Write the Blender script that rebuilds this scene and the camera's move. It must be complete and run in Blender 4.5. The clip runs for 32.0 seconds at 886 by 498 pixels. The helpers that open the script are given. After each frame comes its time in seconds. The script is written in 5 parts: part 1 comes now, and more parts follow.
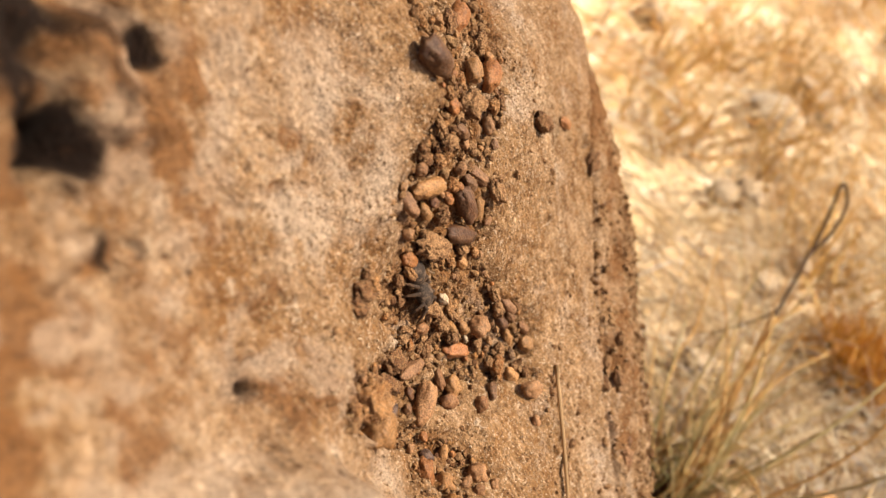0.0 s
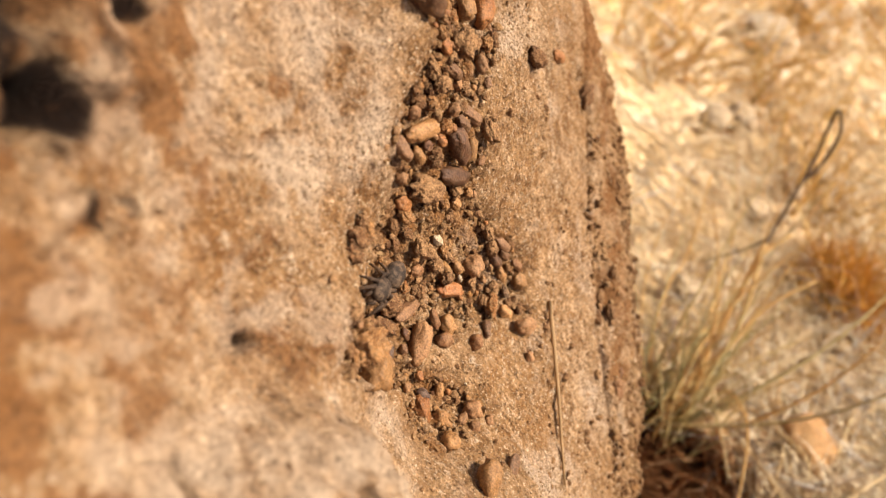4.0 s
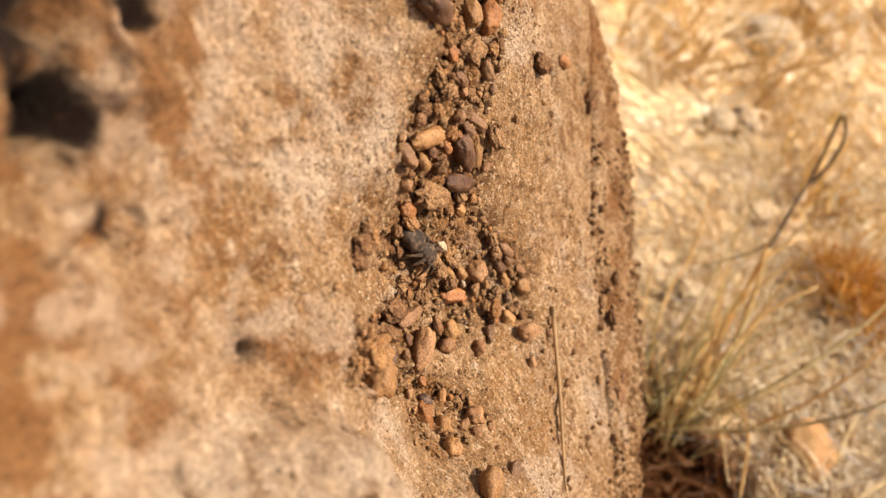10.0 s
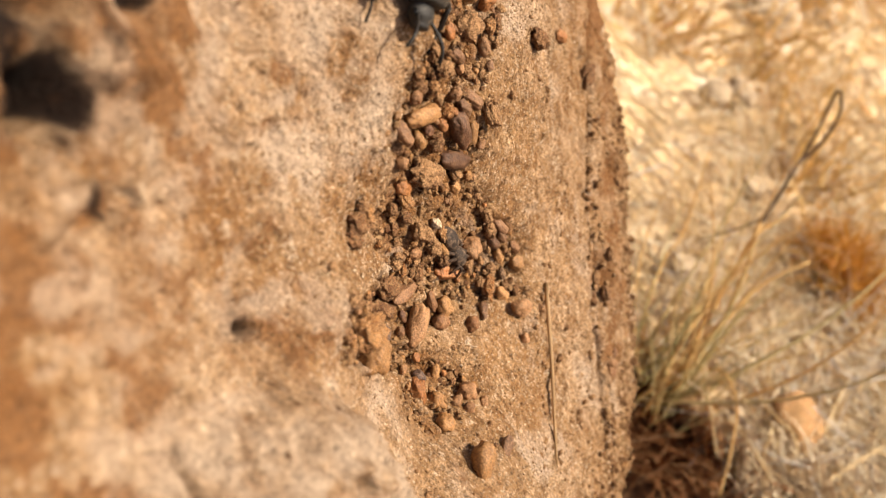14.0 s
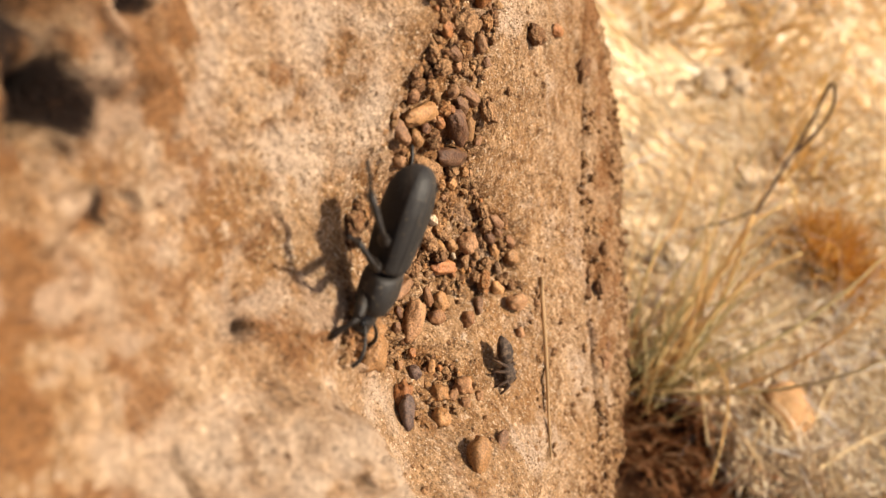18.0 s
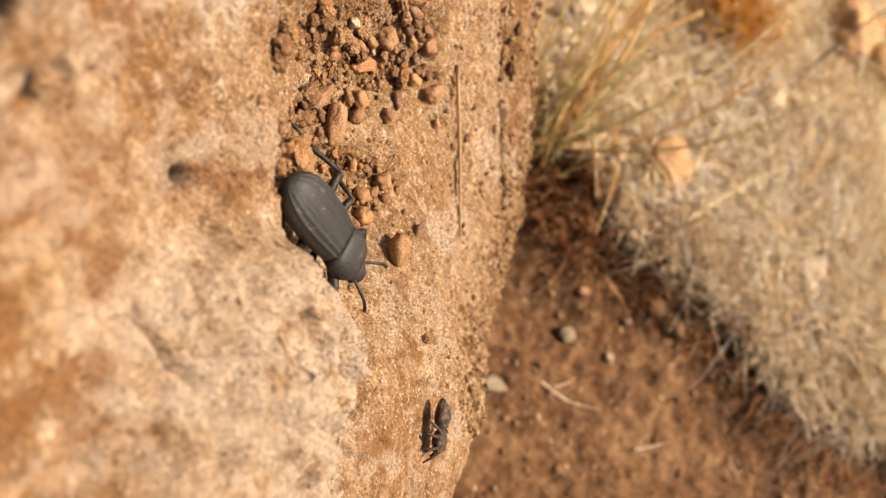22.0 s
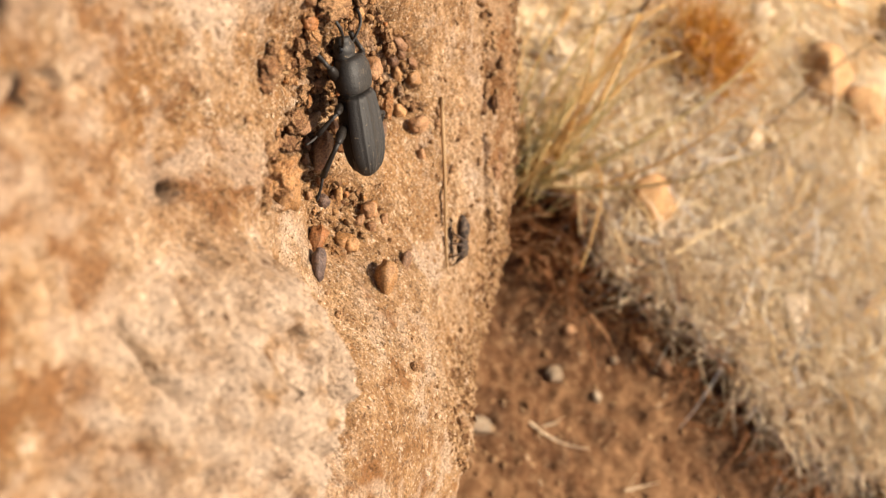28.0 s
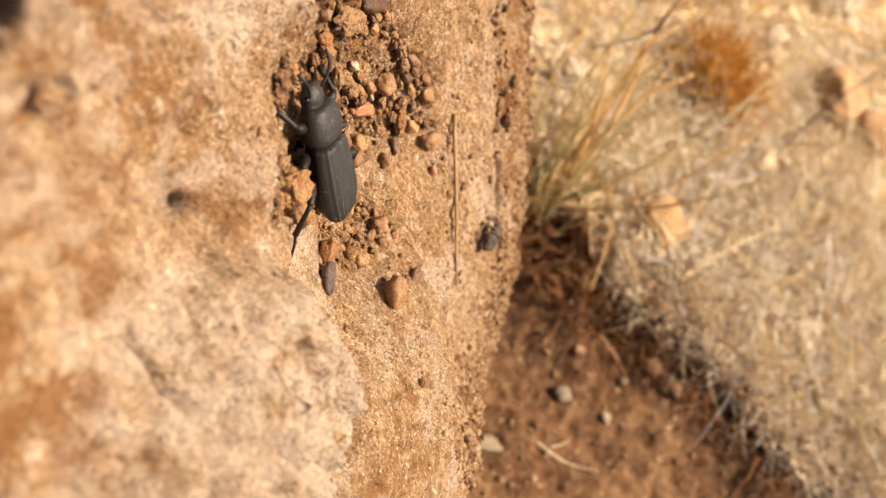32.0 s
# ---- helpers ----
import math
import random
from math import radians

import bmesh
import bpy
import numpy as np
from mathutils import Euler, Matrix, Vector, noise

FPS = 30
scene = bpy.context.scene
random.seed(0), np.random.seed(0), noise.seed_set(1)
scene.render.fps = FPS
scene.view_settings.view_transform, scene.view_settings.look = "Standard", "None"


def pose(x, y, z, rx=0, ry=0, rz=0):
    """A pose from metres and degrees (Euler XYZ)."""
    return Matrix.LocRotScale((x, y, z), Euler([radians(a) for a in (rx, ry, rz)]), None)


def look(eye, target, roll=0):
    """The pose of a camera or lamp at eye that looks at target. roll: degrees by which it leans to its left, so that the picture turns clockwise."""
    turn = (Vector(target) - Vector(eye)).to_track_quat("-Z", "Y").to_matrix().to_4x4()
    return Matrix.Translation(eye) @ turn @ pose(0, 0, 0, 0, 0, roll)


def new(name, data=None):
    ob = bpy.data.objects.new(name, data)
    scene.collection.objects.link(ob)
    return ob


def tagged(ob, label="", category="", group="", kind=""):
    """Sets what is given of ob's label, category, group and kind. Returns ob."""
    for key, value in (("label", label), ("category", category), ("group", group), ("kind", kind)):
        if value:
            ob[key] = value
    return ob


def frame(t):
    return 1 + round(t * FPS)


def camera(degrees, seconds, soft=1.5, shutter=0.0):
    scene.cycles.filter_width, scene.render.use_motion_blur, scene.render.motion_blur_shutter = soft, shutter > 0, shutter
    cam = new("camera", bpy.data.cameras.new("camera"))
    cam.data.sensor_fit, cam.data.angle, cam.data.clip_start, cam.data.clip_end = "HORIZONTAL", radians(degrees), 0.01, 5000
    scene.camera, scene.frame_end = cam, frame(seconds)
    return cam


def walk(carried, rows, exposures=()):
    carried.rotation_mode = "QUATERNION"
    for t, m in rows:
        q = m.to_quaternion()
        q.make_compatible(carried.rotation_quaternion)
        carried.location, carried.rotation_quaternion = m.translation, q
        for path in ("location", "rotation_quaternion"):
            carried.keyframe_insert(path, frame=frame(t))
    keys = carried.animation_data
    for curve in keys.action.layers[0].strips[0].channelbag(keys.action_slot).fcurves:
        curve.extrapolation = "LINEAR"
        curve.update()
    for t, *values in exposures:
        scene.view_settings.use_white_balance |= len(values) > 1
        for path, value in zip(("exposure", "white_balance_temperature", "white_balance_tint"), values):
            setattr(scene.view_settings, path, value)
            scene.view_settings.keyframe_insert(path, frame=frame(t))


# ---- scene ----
cam = camera(56, 32.0, soft=1.2)
walk(cam, [
    (0, pose(0.0038, -0.0028, 0.1868, 48.63, -22.71, 25.42)),
    (0.5, pose(0.0036, -0.0026, 0.1870, 48.65, -22.87, 25.27)),
    (1, pose(0.0033, -0.0024, 0.1872, 47.94, -22.71, 24.93)),
    (1.5, pose(0.0028, -0.0020, 0.1875, 46.87, -22.58, 24.82)),
    (2, pose(0.0025, -0.0015, 0.1880, 45.71, -22.56, 24.51)),
    (2.5, pose(0.0023, -0.0013, 0.1884, 44.46, -22.53, 24.46)),
    (3, pose(0.0020, -0.0013, 0.1883, 43.67, -22.43, 24.51)),
    (3.5, pose(0.0019, -0.0013, 0.1884, 43.63, -22.58, 24.55)),
    (5.5, pose(0.0017, -0.0014, 0.1885, 43.81, -22.82, 24.40)),
    (6, pose(0.0016, -0.0013, 0.1886, 43.82, -22.87, 24.42)),
    (6.5, pose(0.0016, -0.0012, 0.1888, 43.79, -22.89, 24.59)),
    (7, pose(0.0016, -0.0011, 0.1886, 43.66, -22.87, 24.48)),
    (7.5, pose(0.0017, -0.0010, 0.1887, 43.75, -22.79, 24.46)),
    (8, pose(0.0016, -0.0009, 0.1888, 43.60, -22.81, 24.55)),
    (8.5, pose(0.0015, -0.0009, 0.1891, 43.30, -22.82, 24.83)),
    (9, pose(0.0014, -0.0009, 0.1891, 43.34, -22.73, 24.90)),
    (9.5, pose(0.0010, -0.0008, 0.1892, 43.16, -23.07, 25.13)),
    (10, pose(0.0008, -0.0008, 0.1893, 43.23, -23.01, 25.04)),
    (10.5, pose(0.0006, -0.0005, 0.1896, 42.98, -23.18, 25.03)),
    (11, pose(0.0002, -0.0003, 0.1902, 42.06, -23.42, 25.05)),
    (11.5, pose(0.0001, -0.0000, 0.1902, 41.69, -23.37, 24.71)),
    (12, pose(-0.0001, -0.0001, 0.1901, 40.85, -23.60, 24.81)),
    (12.5, pose(-0.0001, -0.0000, 0.1900, 40.79, -23.63, 24.83)),
    (13, pose(0.0000, -0.0000, 0.1900, 41.01, -23.63, 24.74)),
    (13.5, pose(-0.0002, -0.0001, 0.1902, 40.98, -23.63, 25.06)),
    (14, pose(-0.0003, -0.0001, 0.1902, 40.95, -23.71, 25.08)),
    (14.5, pose(-0.0003, -0.0002, 0.1902, 41.13, -23.84, 25.02)),
    (16.5, pose(-0.0003, -0.0003, 0.1904, 41.48, -23.96, 25.04)),
    (17, pose(-0.0005, -0.0003, 0.1904, 41.52, -23.94, 24.99)),
    (17.5, pose(-0.0008, -0.0001, 0.1907, 41.26, -23.77, 24.84)),
    (18, pose(-0.0018, 0.0003, 0.1915, 39.96, -24.21, 24.87)),
    (18.5, pose(-0.0028, 0.0007, 0.1922, 38.63, -24.74, 24.77)),
    (19, pose(-0.0042, 0.0007, 0.1930, 37.49, -25.69, 24.32)),
    (19.5, pose(-0.0053, 0.0009, 0.1935, 36.37, -26.45, 24.03)),
    (20, pose(-0.0069, 0.0016, 0.1948, 34.58, -27.27, 23.74)),
    (20.5, pose(-0.0092, 0.0027, 0.1962, 31.44, -28.10, 23.21)),
    (21, pose(-0.0115, 0.0040, 0.1975, 28.39, -29.49, 22.73)),
    (21.5, pose(-0.0139, 0.0054, 0.1990, 24.75, -30.10, 22.06)),
    (22, pose(-0.0147, 0.0064, 0.1997, 21.63, -30.90, 21.22)),
    (22.5, pose(-0.0148, 0.0071, 0.1997, 20.10, -30.60, 20.60)),
    (23, pose(-0.0147, 0.0072, 0.1997, 19.27, -30.75, 20.26)),
    (23.5, pose(-0.0146, 0.0072, 0.1993, 19.01, -30.74, 19.93)),
    (24, pose(-0.0147, 0.0073, 0.1993, 18.87, -30.74, 19.97)),
    (24.5, pose(-0.0146, 0.0073, 0.1993, 18.63, -30.64, 19.87)),
    (26.5, pose(-0.0138, 0.0049, 0.1981, 21.54, -30.62, 19.30)),
    (27, pose(-0.0137, 0.0043, 0.1980, 22.69, -30.94, 19.51)),
    (27.5, pose(-0.0134, 0.0034, 0.1976, 24.20, -31.39, 19.83)),
    (28, pose(-0.0129, 0.0030, 0.1974, 26.05, -31.67, 19.75)),
    (28.5, pose(-0.0127, 0.0028, 0.1973, 27.09, -31.70, 20.14)),
    (29, pose(-0.0122, 0.0028, 0.1968, 27.72, -31.45, 20.39)),
    (29.5, pose(-0.0122, 0.0028, 0.1969, 27.73, -31.25, 20.54)),
    (30, pose(-0.0124, 0.0029, 0.1971, 27.35, -31.16, 20.94)),
    (30.5, pose(-0.0124, 0.0029, 0.1971, 27.32, -31.10, 21.04)),
    (31, pose(-0.0126, 0.0029, 0.1972, 26.98, -31.17, 21.14)),
    (31.5, pose(-0.0127, 0.0029, 0.1973, 26.83, -31.36, 21.17)),
    (32, pose(-0.0126, 0.0028, 0.1972, 26.59, -31.45, 21.17)),
], exposures=[(0, 0.55, 6660, 10), (4, 0.63, 6660, 10), (13, 0.63, 6660, 10), (18, 0.68, 6650, 10), (23, 0.80, 6650, 10), (30, 0.86, 6610, 10), (32, 0.86, 6610, 10)])
S = 0.70711
FACE_Z = 0.106
cam.data.dof.use_dof = True
cam.data.dof.focus_distance = 0.128
cam.data.dof.aperture_fstop = 20.0

# ---------------- world and sun ----------------
world = bpy.data.worlds.new("sky")
scene.world = world
world.use_nodes = True
wt = world.node_tree
sky = wt.nodes.new("ShaderNodeTexSky")
sky.sky_type = "NISHITA"
sky.sun_disc = False
SUN_FROM = Vector((0.52, 0.17, 0.84)).normalized()
sky.sun_elevation = math.asin(SUN_FROM.z)
sky.sun_rotation = math.atan2(SUN_FROM.x, SUN_FROM.y)
sky.air_density, sky.dust_density, sky.ozone_density = 0.6, 6.0, 0.3
wt.links.new(sky.outputs[0], wt.nodes["Background"].inputs[0])
wt.nodes["Background"].inputs[1].default_value = 0.09
sun_data = bpy.data.lights.new("sun", "SUN")
sun_data.energy, sun_data.angle, sun_data.color = 5.0, radians(2.5), (1.0, 0.88, 0.70)
sun = new("sun", sun_data)
sun.matrix_world = look(SUN_FROM * 5, (0, 0, 0))


# ---------------- small helpers ----------------
TABLE = np.random.RandomState(7).rand(256, 256) * 2 - 1


def lattice(x, y, shift=0):
    """Smooth value noise in -1..1 over arrays."""
    xi, yi = np.floor(x).astype(int), np.floor(y).astype(int)
    fx, fy = x - xi, y - yi
    fx, fy = fx * fx * (3 - 2 * fx), fy * fy * (3 - 2 * fy)
    a, b, c, d = (TABLE[(xi + i + shift * 37) % 256, (yi + j + shift * 91) % 256] for i, j in ((0, 0), (1, 0), (0, 1), (1, 1)))
    return (a * (1 - fx) + b * fx) * (1 - fy) + (c * (1 - fx) + d * fx) * fy


def fractal(x, y, size, octaves=4, shift=0, gain=0.5):
    total, amp = 0, 1.0
    for k in range(octaves):
        total = total + amp * lattice(x / size + 3.7 * k, y / size + 1.3 * k, shift + k)
        size, amp = size / 2.03, amp * gain
    return total


def bump(u, v, a, b, p, q):
    return np.exp(-((u - a) / p) ** 2 / 2 - ((v - b) / q) ** 2 / 2)


def step(x):
    return 1 / (1 + np.exp(-np.clip(x, -40, 40)))


def grid_mesh(name, pts, nx, ny, smooth=True):
    """A sheet from an (nx * ny, 3) array of places."""
    i, j = np.meshgrid(np.arange(nx - 1), np.arange(ny - 1), indexing="ij")
    a = (i * ny + j).ravel()
    quads = np.stack([a, a + ny, a + ny + 1, a + 1], 1)
    me = bpy.data.meshes.new(name)
    me.from_pydata(pts.tolist(), [], quads.tolist())
    me.polygons.foreach_set("use_smooth", [smooth] * len(me.polygons))
    me.update()
    return me


def part(name, bm, material, parent, label="", smooth=True):
    """Links a bmesh as one mesh object under a thing or a part."""
    me = bpy.data.meshes.new(name)
    bm.to_mesh(me)
    bm.free()
    me.materials.append(material)
    me.polygons.foreach_set("use_smooth", [smooth] * len(me.polygons))
    ob = new(name, me)
    ob.parent = parent
    return tagged(ob, label)


# ---------------- materials ----------------
def node_material(name, rough=0.9, spec=0.3):
    m = bpy.data.materials.new(name)
    m.use_nodes = True
    t = m.node_tree
    b = t.nodes["Principled BSDF"]
    b.inputs["Roughness"].default_value = rough
    b.inputs["Specular IOR Level"].default_value = spec
    return m, t, b


def coords(t, kind="Object"):
    return t.nodes.new("ShaderNodeTexCoord").outputs[kind]


def noise_node(t, at, scale, detail=6, rough=0.6, distortion=0.0):
    n = t.nodes.new("ShaderNodeTexNoise")
    n.inputs["Scale"].default_value, n.inputs["Detail"].default_value = scale, detail
    n.inputs["Roughness"].default_value, n.inputs["Distortion"].default_value = rough, distortion
    t.links.new(at, n.inputs["Vector"])
    return n.outputs["Fac"]


def ramp(t, fac, *stops):
    r = t.nodes.new("ShaderNodeValToRGB")
    e = r.color_ramp.elements
    while len(e) < len(stops):
        e.new(0.5)
    for k, (pos, col) in enumerate(stops):
        e[k].position, e[k].color = pos, (*col, 1) if len(col) == 3 else col
    t.links.new(fac, r.inputs[0])
    return r.outputs[0]


def mix(t, fac, a, b, mode="MIX"):
    n = t.nodes.new("ShaderNodeMix")
    n.data_type, n.blend_type = "RGBA", mode
    for key, v in ((0, fac), (6, a), (7, b)):
        if hasattr(v, "is_linked"):
            t.links.new(v, n.inputs[key])
        elif key == 0:
            n.inputs[0].default_value = v
        else:
            n.inputs[key].default_value = (*v, 1)
    return n.outputs[2]


def relief(t, b, height, strength, distance):
    n = t.nodes.new("ShaderNodeBump")
    n.inputs["Strength"].default_value, n.inputs["Distance"].default_value = strength, distance
    t.links.new(height, n.inputs["Height"])
    t.links.new(n.outputs[0], b.inputs["Normal"])


G3 = lambda v: (v, v, v)


def rock_material():
    m, t, b = node_material("weathered_sandstone", 0.92, 0.2)
    at = coords(t)
    broad = noise_node(t, at, 34, 5, 0.6, 0.7)
    fine = noise_node(t, at, 620, 5, 0.7, 0.3)
    grain = noise_node(t, at, 2100, 3, 0.7)
    base = ramp(t, broad, (0.32, (0.150, 0.074, 0.026)), (0.46, (0.205, 0.115, 0.048)), (0.58, (0.265, 0.168, 0.088)), (0.72, (0.33, 0.24, 0.155)))
    speck = ramp(t, fine, (0.34, (0.075, 0.034, 0.013)), (0.46, (0.18, 0.100, 0.043)), (0.55, (0.25, 0.155, 0.080)), (0.68, (0.42, 0.315, 0.21)))
    col = mix(t, 0.45, base, speck)
    cloud = ramp(t, noise_node(t, at, 150, 6, 0.65, 1.2), (0.34, (0.46, 0.38, 0.28)), (0.45, (0.88, 0.83, 0.76)), (0.55, (1.08, 1.08, 1.08)), (0.68, (1.42, 1.48, 1.55)))
    col = mix(t, 0.85, col, cloud, "MULTIPLY")
    rust = ramp(t, noise_node(t, at, 85, 6, 0.68, 1.0), (0.54, G3(0)), (0.64, G3(0.65)))
    col = mix(t, rust, col, (0.165, 0.076, 0.022))
    pale = ramp(t, noise_node(t, at, 62, 6, 0.7, 0.6), (0.55, G3(0)), (0.68, G3(0.6)))
    col = mix(t, pale, col, (0.33, 0.255, 0.185))
    sparkle = ramp(t, noise_node(t, at, 1900, 2, 0.6, 0.3), (0.60, G3(0)), (0.67, G3(0.55)))
    col = mix(t, sparkle, col, (0.50, 0.38, 0.26))
    flake = ramp(t, noise_node(t, at, 520, 4, 0.7, 0.8), (0.60, G3(0)), (0.66, G3(0.6)))
    col = mix(t, flake, col, (0.46, 0.36, 0.25))
    mark = t.nodes.new("ShaderNodeAttribute")
    mark.attribute_name = "rust"
    col = mix(t, mark.outputs["Fac"], col, (0.145, 0.063, 0.019))
    # near-black: shade of pits and cracks put into the colour, plus brown stain
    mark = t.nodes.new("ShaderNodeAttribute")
    mark.attribute_name = "pit_shade_stain"
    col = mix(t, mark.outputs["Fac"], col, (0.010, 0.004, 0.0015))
    mark = t.nodes.new("ShaderNodeAttribute")
    mark.attribute_name = "bloom"
    col = mix(t, mark.outputs["Fac"], col, (0.345, 0.262, 0.182))
    dots = ramp(t, grain, (0.36, G3(0.36)), (0.46, G3(0.95)), (0.57, G3(1.06)), (0.68, G3(1.7)))
    col = mix(t, 0.8, col, dots, "MULTIPLY")
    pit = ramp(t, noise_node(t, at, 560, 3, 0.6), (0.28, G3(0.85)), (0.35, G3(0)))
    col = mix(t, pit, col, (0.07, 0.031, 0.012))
    col = mix(t, 1.0, col, (1.225, 1.205, 1.25), "MULTIPLY")
    t.links.new(col, b.inputs["Base Color"])
    h = mix(t, 0.4, fine, grain)
    relief(t, b, h, 1.0, 0.0017)
    return m


def stone_material(name, dark, light, seed, rough=0.8, coat=0.75):
    m, t, b = node_material(name, rough, 0.3)
    at = coords(t)
    info = t.nodes.new("ShaderNodeObjectInfo")
    add = t.nodes.new("ShaderNodeVectorMath")
    add.operation = "ADD"
    t.links.new(at, add.inputs[0])
    t.links.new(info.outputs["Random"], add.inputs[1])
    at = add.outputs[0]
    place = t.nodes.new("ShaderNodeNewGeometry").outputs["Position"]
    n = noise_node(t, at, 2.2 + seed * 0.1, 6, 0.7)
    g, f = noise_node(t, place, 760, 5, 0.75), noise_node(t, place, 3000, 2, 0.6)
    col = ramp(t, n, (0.32, dark), (0.68, light))
    dust = ramp(t, g, (0.44, G3(0)), (0.60, G3(coat)))
    col = mix(t, dust, col, (0.285, 0.155, 0.072))
    col = mix(t, 0.75, col, ramp(t, f, (0.34, G3(0.5)), (0.5, G3(1.0)), (0.66, G3(1.45))), "MULTIPLY")
    dim = t.nodes.new("ShaderNodeMapRange")
    dim.inputs[3].default_value, dim.inputs[4].default_value = 0.72, 1.12
    t.links.new(info.outputs["Random"], dim.inputs[0])
    col = mix(t, 1.0, col, dim.outputs[0], "MULTIPLY")
    t.links.new(col, b.inputs["Base Color"])
    relief(t, b, mix(t, 0.45, g, f), 0.7, 0.0006)
    return m


def grit_material(name, stops, size=900):
    m, t, b = node_material(name, 0.95, 0.2)
    geo = t.nodes.new("ShaderNodeNewGeometry")
    col = ramp(t, geo.outputs["Random Per Island"], *stops)
    n = noise_node(t, coords(t), size, 3, 0.7)
    col = mix(t, 0.6, col, ramp(t, n, (0.3, G3(0.55)), (0.7, G3(1.15))), "MULTIPLY")
    t.links.new(col, b.inputs["Base Color"])
    return m


def clod_stone_material(name, dark, light, sand):
    """Cemented sand: grains of mixed tone at true size over a stained lump."""
    m, t, b = node_material(name, 0.9, 0.25)
    at = t.nodes.new("ShaderNodeNewGeometry").outputs["Position"]
    n, g, f = noise_node(t, at, 420, 4, 0.65), noise_node(t, at, 1700, 3, 0.7), noise_node(t, at, 3600, 2, 0.6)
    col = ramp(t, n, (0.36, dark), (0.60, light))
    col = mix(t, ramp(t, g, (0.46, G3(0)), (0.58, G3(0.75))), col, sand)
    col = mix(t, 0.85, col, ramp(t, f, (0.34, G3(0.4)), (0.5, G3(1.0)), (0.66, G3(1.6))), "MULTIPLY")
    t.links.new(col, b.inputs["Base Color"])
    relief(t, b, mix(t, 0.5, g, f), 1.0, 0.0007)
    return m


ROCK = rock_material()
SANDY = (0.31, 0.177, 0.085)
TONES = {
    "d": stone_material("dark_brown_stone", (0.062, 0.025, 0.012), (0.130, 0.057, 0.028), 1, 0.5, 0.25),
    "v": stone_material("violet_grey_stone", (0.045, 0.026, 0.022), (0.092, 0.058, 0.048), 10, 0.5, 0.2),
    "g": stone_material("grey_brown_stone", (0.115, 0.053, 0.026), (0.20, 0.103, 0.052), 2, 0.55, 0.35),
    "t": stone_material("tan_stone", (0.18, 0.082, 0.034), (0.30, 0.158, 0.074), 3, 0.6, 0.5),
    "o": stone_material("orange_stone", (0.185, 0.062, 0.017), (0.31, 0.130, 0.042), 4, 0.5, 0.3),
    "e": stone_material("translucent_orange_stone", (0.24, 0.082, 0.026), (0.40, 0.17, 0.070), 11, 0.35, 0.3),
    "a": stone_material("amber_stone", (0.21, 0.095, 0.030), (0.35, 0.185, 0.075), 5, 0.5, 0.35),
    "r": stone_material("rust_brown_stone", (0.10, 0.040, 0.016), (0.20, 0.090, 0.036), 6, 0.6, 0.45),
    "w": stone_material("cream_stone", (0.33, 0.235, 0.145), (0.50, 0.39, 0.27), 7, 0.6, 0.2),
    "s": stone_material("pale_grey_stone", (0.13, 0.092, 0.060), (0.24, 0.18, 0.120), 12, 0.8, 0.3),
    "q": stone_material("pale_amber_stone", (0.33, 0.165, 0.062), (0.46, 0.27, 0.12), 9, 0.8, 0.3),
    "p": stone_material("sunlit_pale_stone", (0.418, 0.304, 0.19), (0.57, 0.456, 0.319), 8, 0.8, 0.3),
    "T": clod_stone_material("tan_clod", (0.125, 0.058, 0.025), (0.235, 0.127, 0.058), SANDY),
    "A": clod_stone_material("amber_clod", (0.16, 0.066, 0.021), (0.29, 0.143, 0.055), SANDY),
    "R": clod_stone_material("rust_clod", (0.075, 0.030, 0.012), (0.17, 0.080, 0.034), (0.22, 0.125, 0.060)),
    "O": clod_stone_material("orange_clod", (0.15, 0.055, 0.017), (0.26, 0.115, 0.040), (0.27, 0.155, 0.072)),
    "G": clod_stone_material("grey_clod", (0.10, 0.054, 0.030), (0.18, 0.105, 0.060), (0.24, 0.150, 0.085)),
}
GRIT = grit_material("sand_grit", ((0.0, (0.10, 0.044, 0.017)), (0.35, (0.15, 0.076, 0.031)), (0.7, (0.21, 0.117, 0.053)), (1.0, (0.31, 0.195, 0.10))))
SAND = grit_material("bonded_sand", ((0.0, (0.15, 0.076, 0.032)), (0.3, (0.24, 0.142, 0.07)), (0.7, (0.33, 0.225, 0.13)), (1.0, (0.55, 0.43, 0.30))))


# ---------------- the boulder ----------------
def face_edge(u):
    """How far down the slope the face reaches before it turns under."""
    far = np.maximum(u - 102, 0)
    return 88 - 0.42 * np.maximum(102 - u, 0) - 0.0075 * far ** 2 - 0.00007 * far ** 3


def rim_groove(u):
    """The line of the groove that parts the open face from its crusty far rim."""
    return np.interp(u, [112, 120, 124, 126.3, 138, 152.6, 168.6, 190], [86, 68, 56, 42.5, 29.6, 17.6, 0, -24])


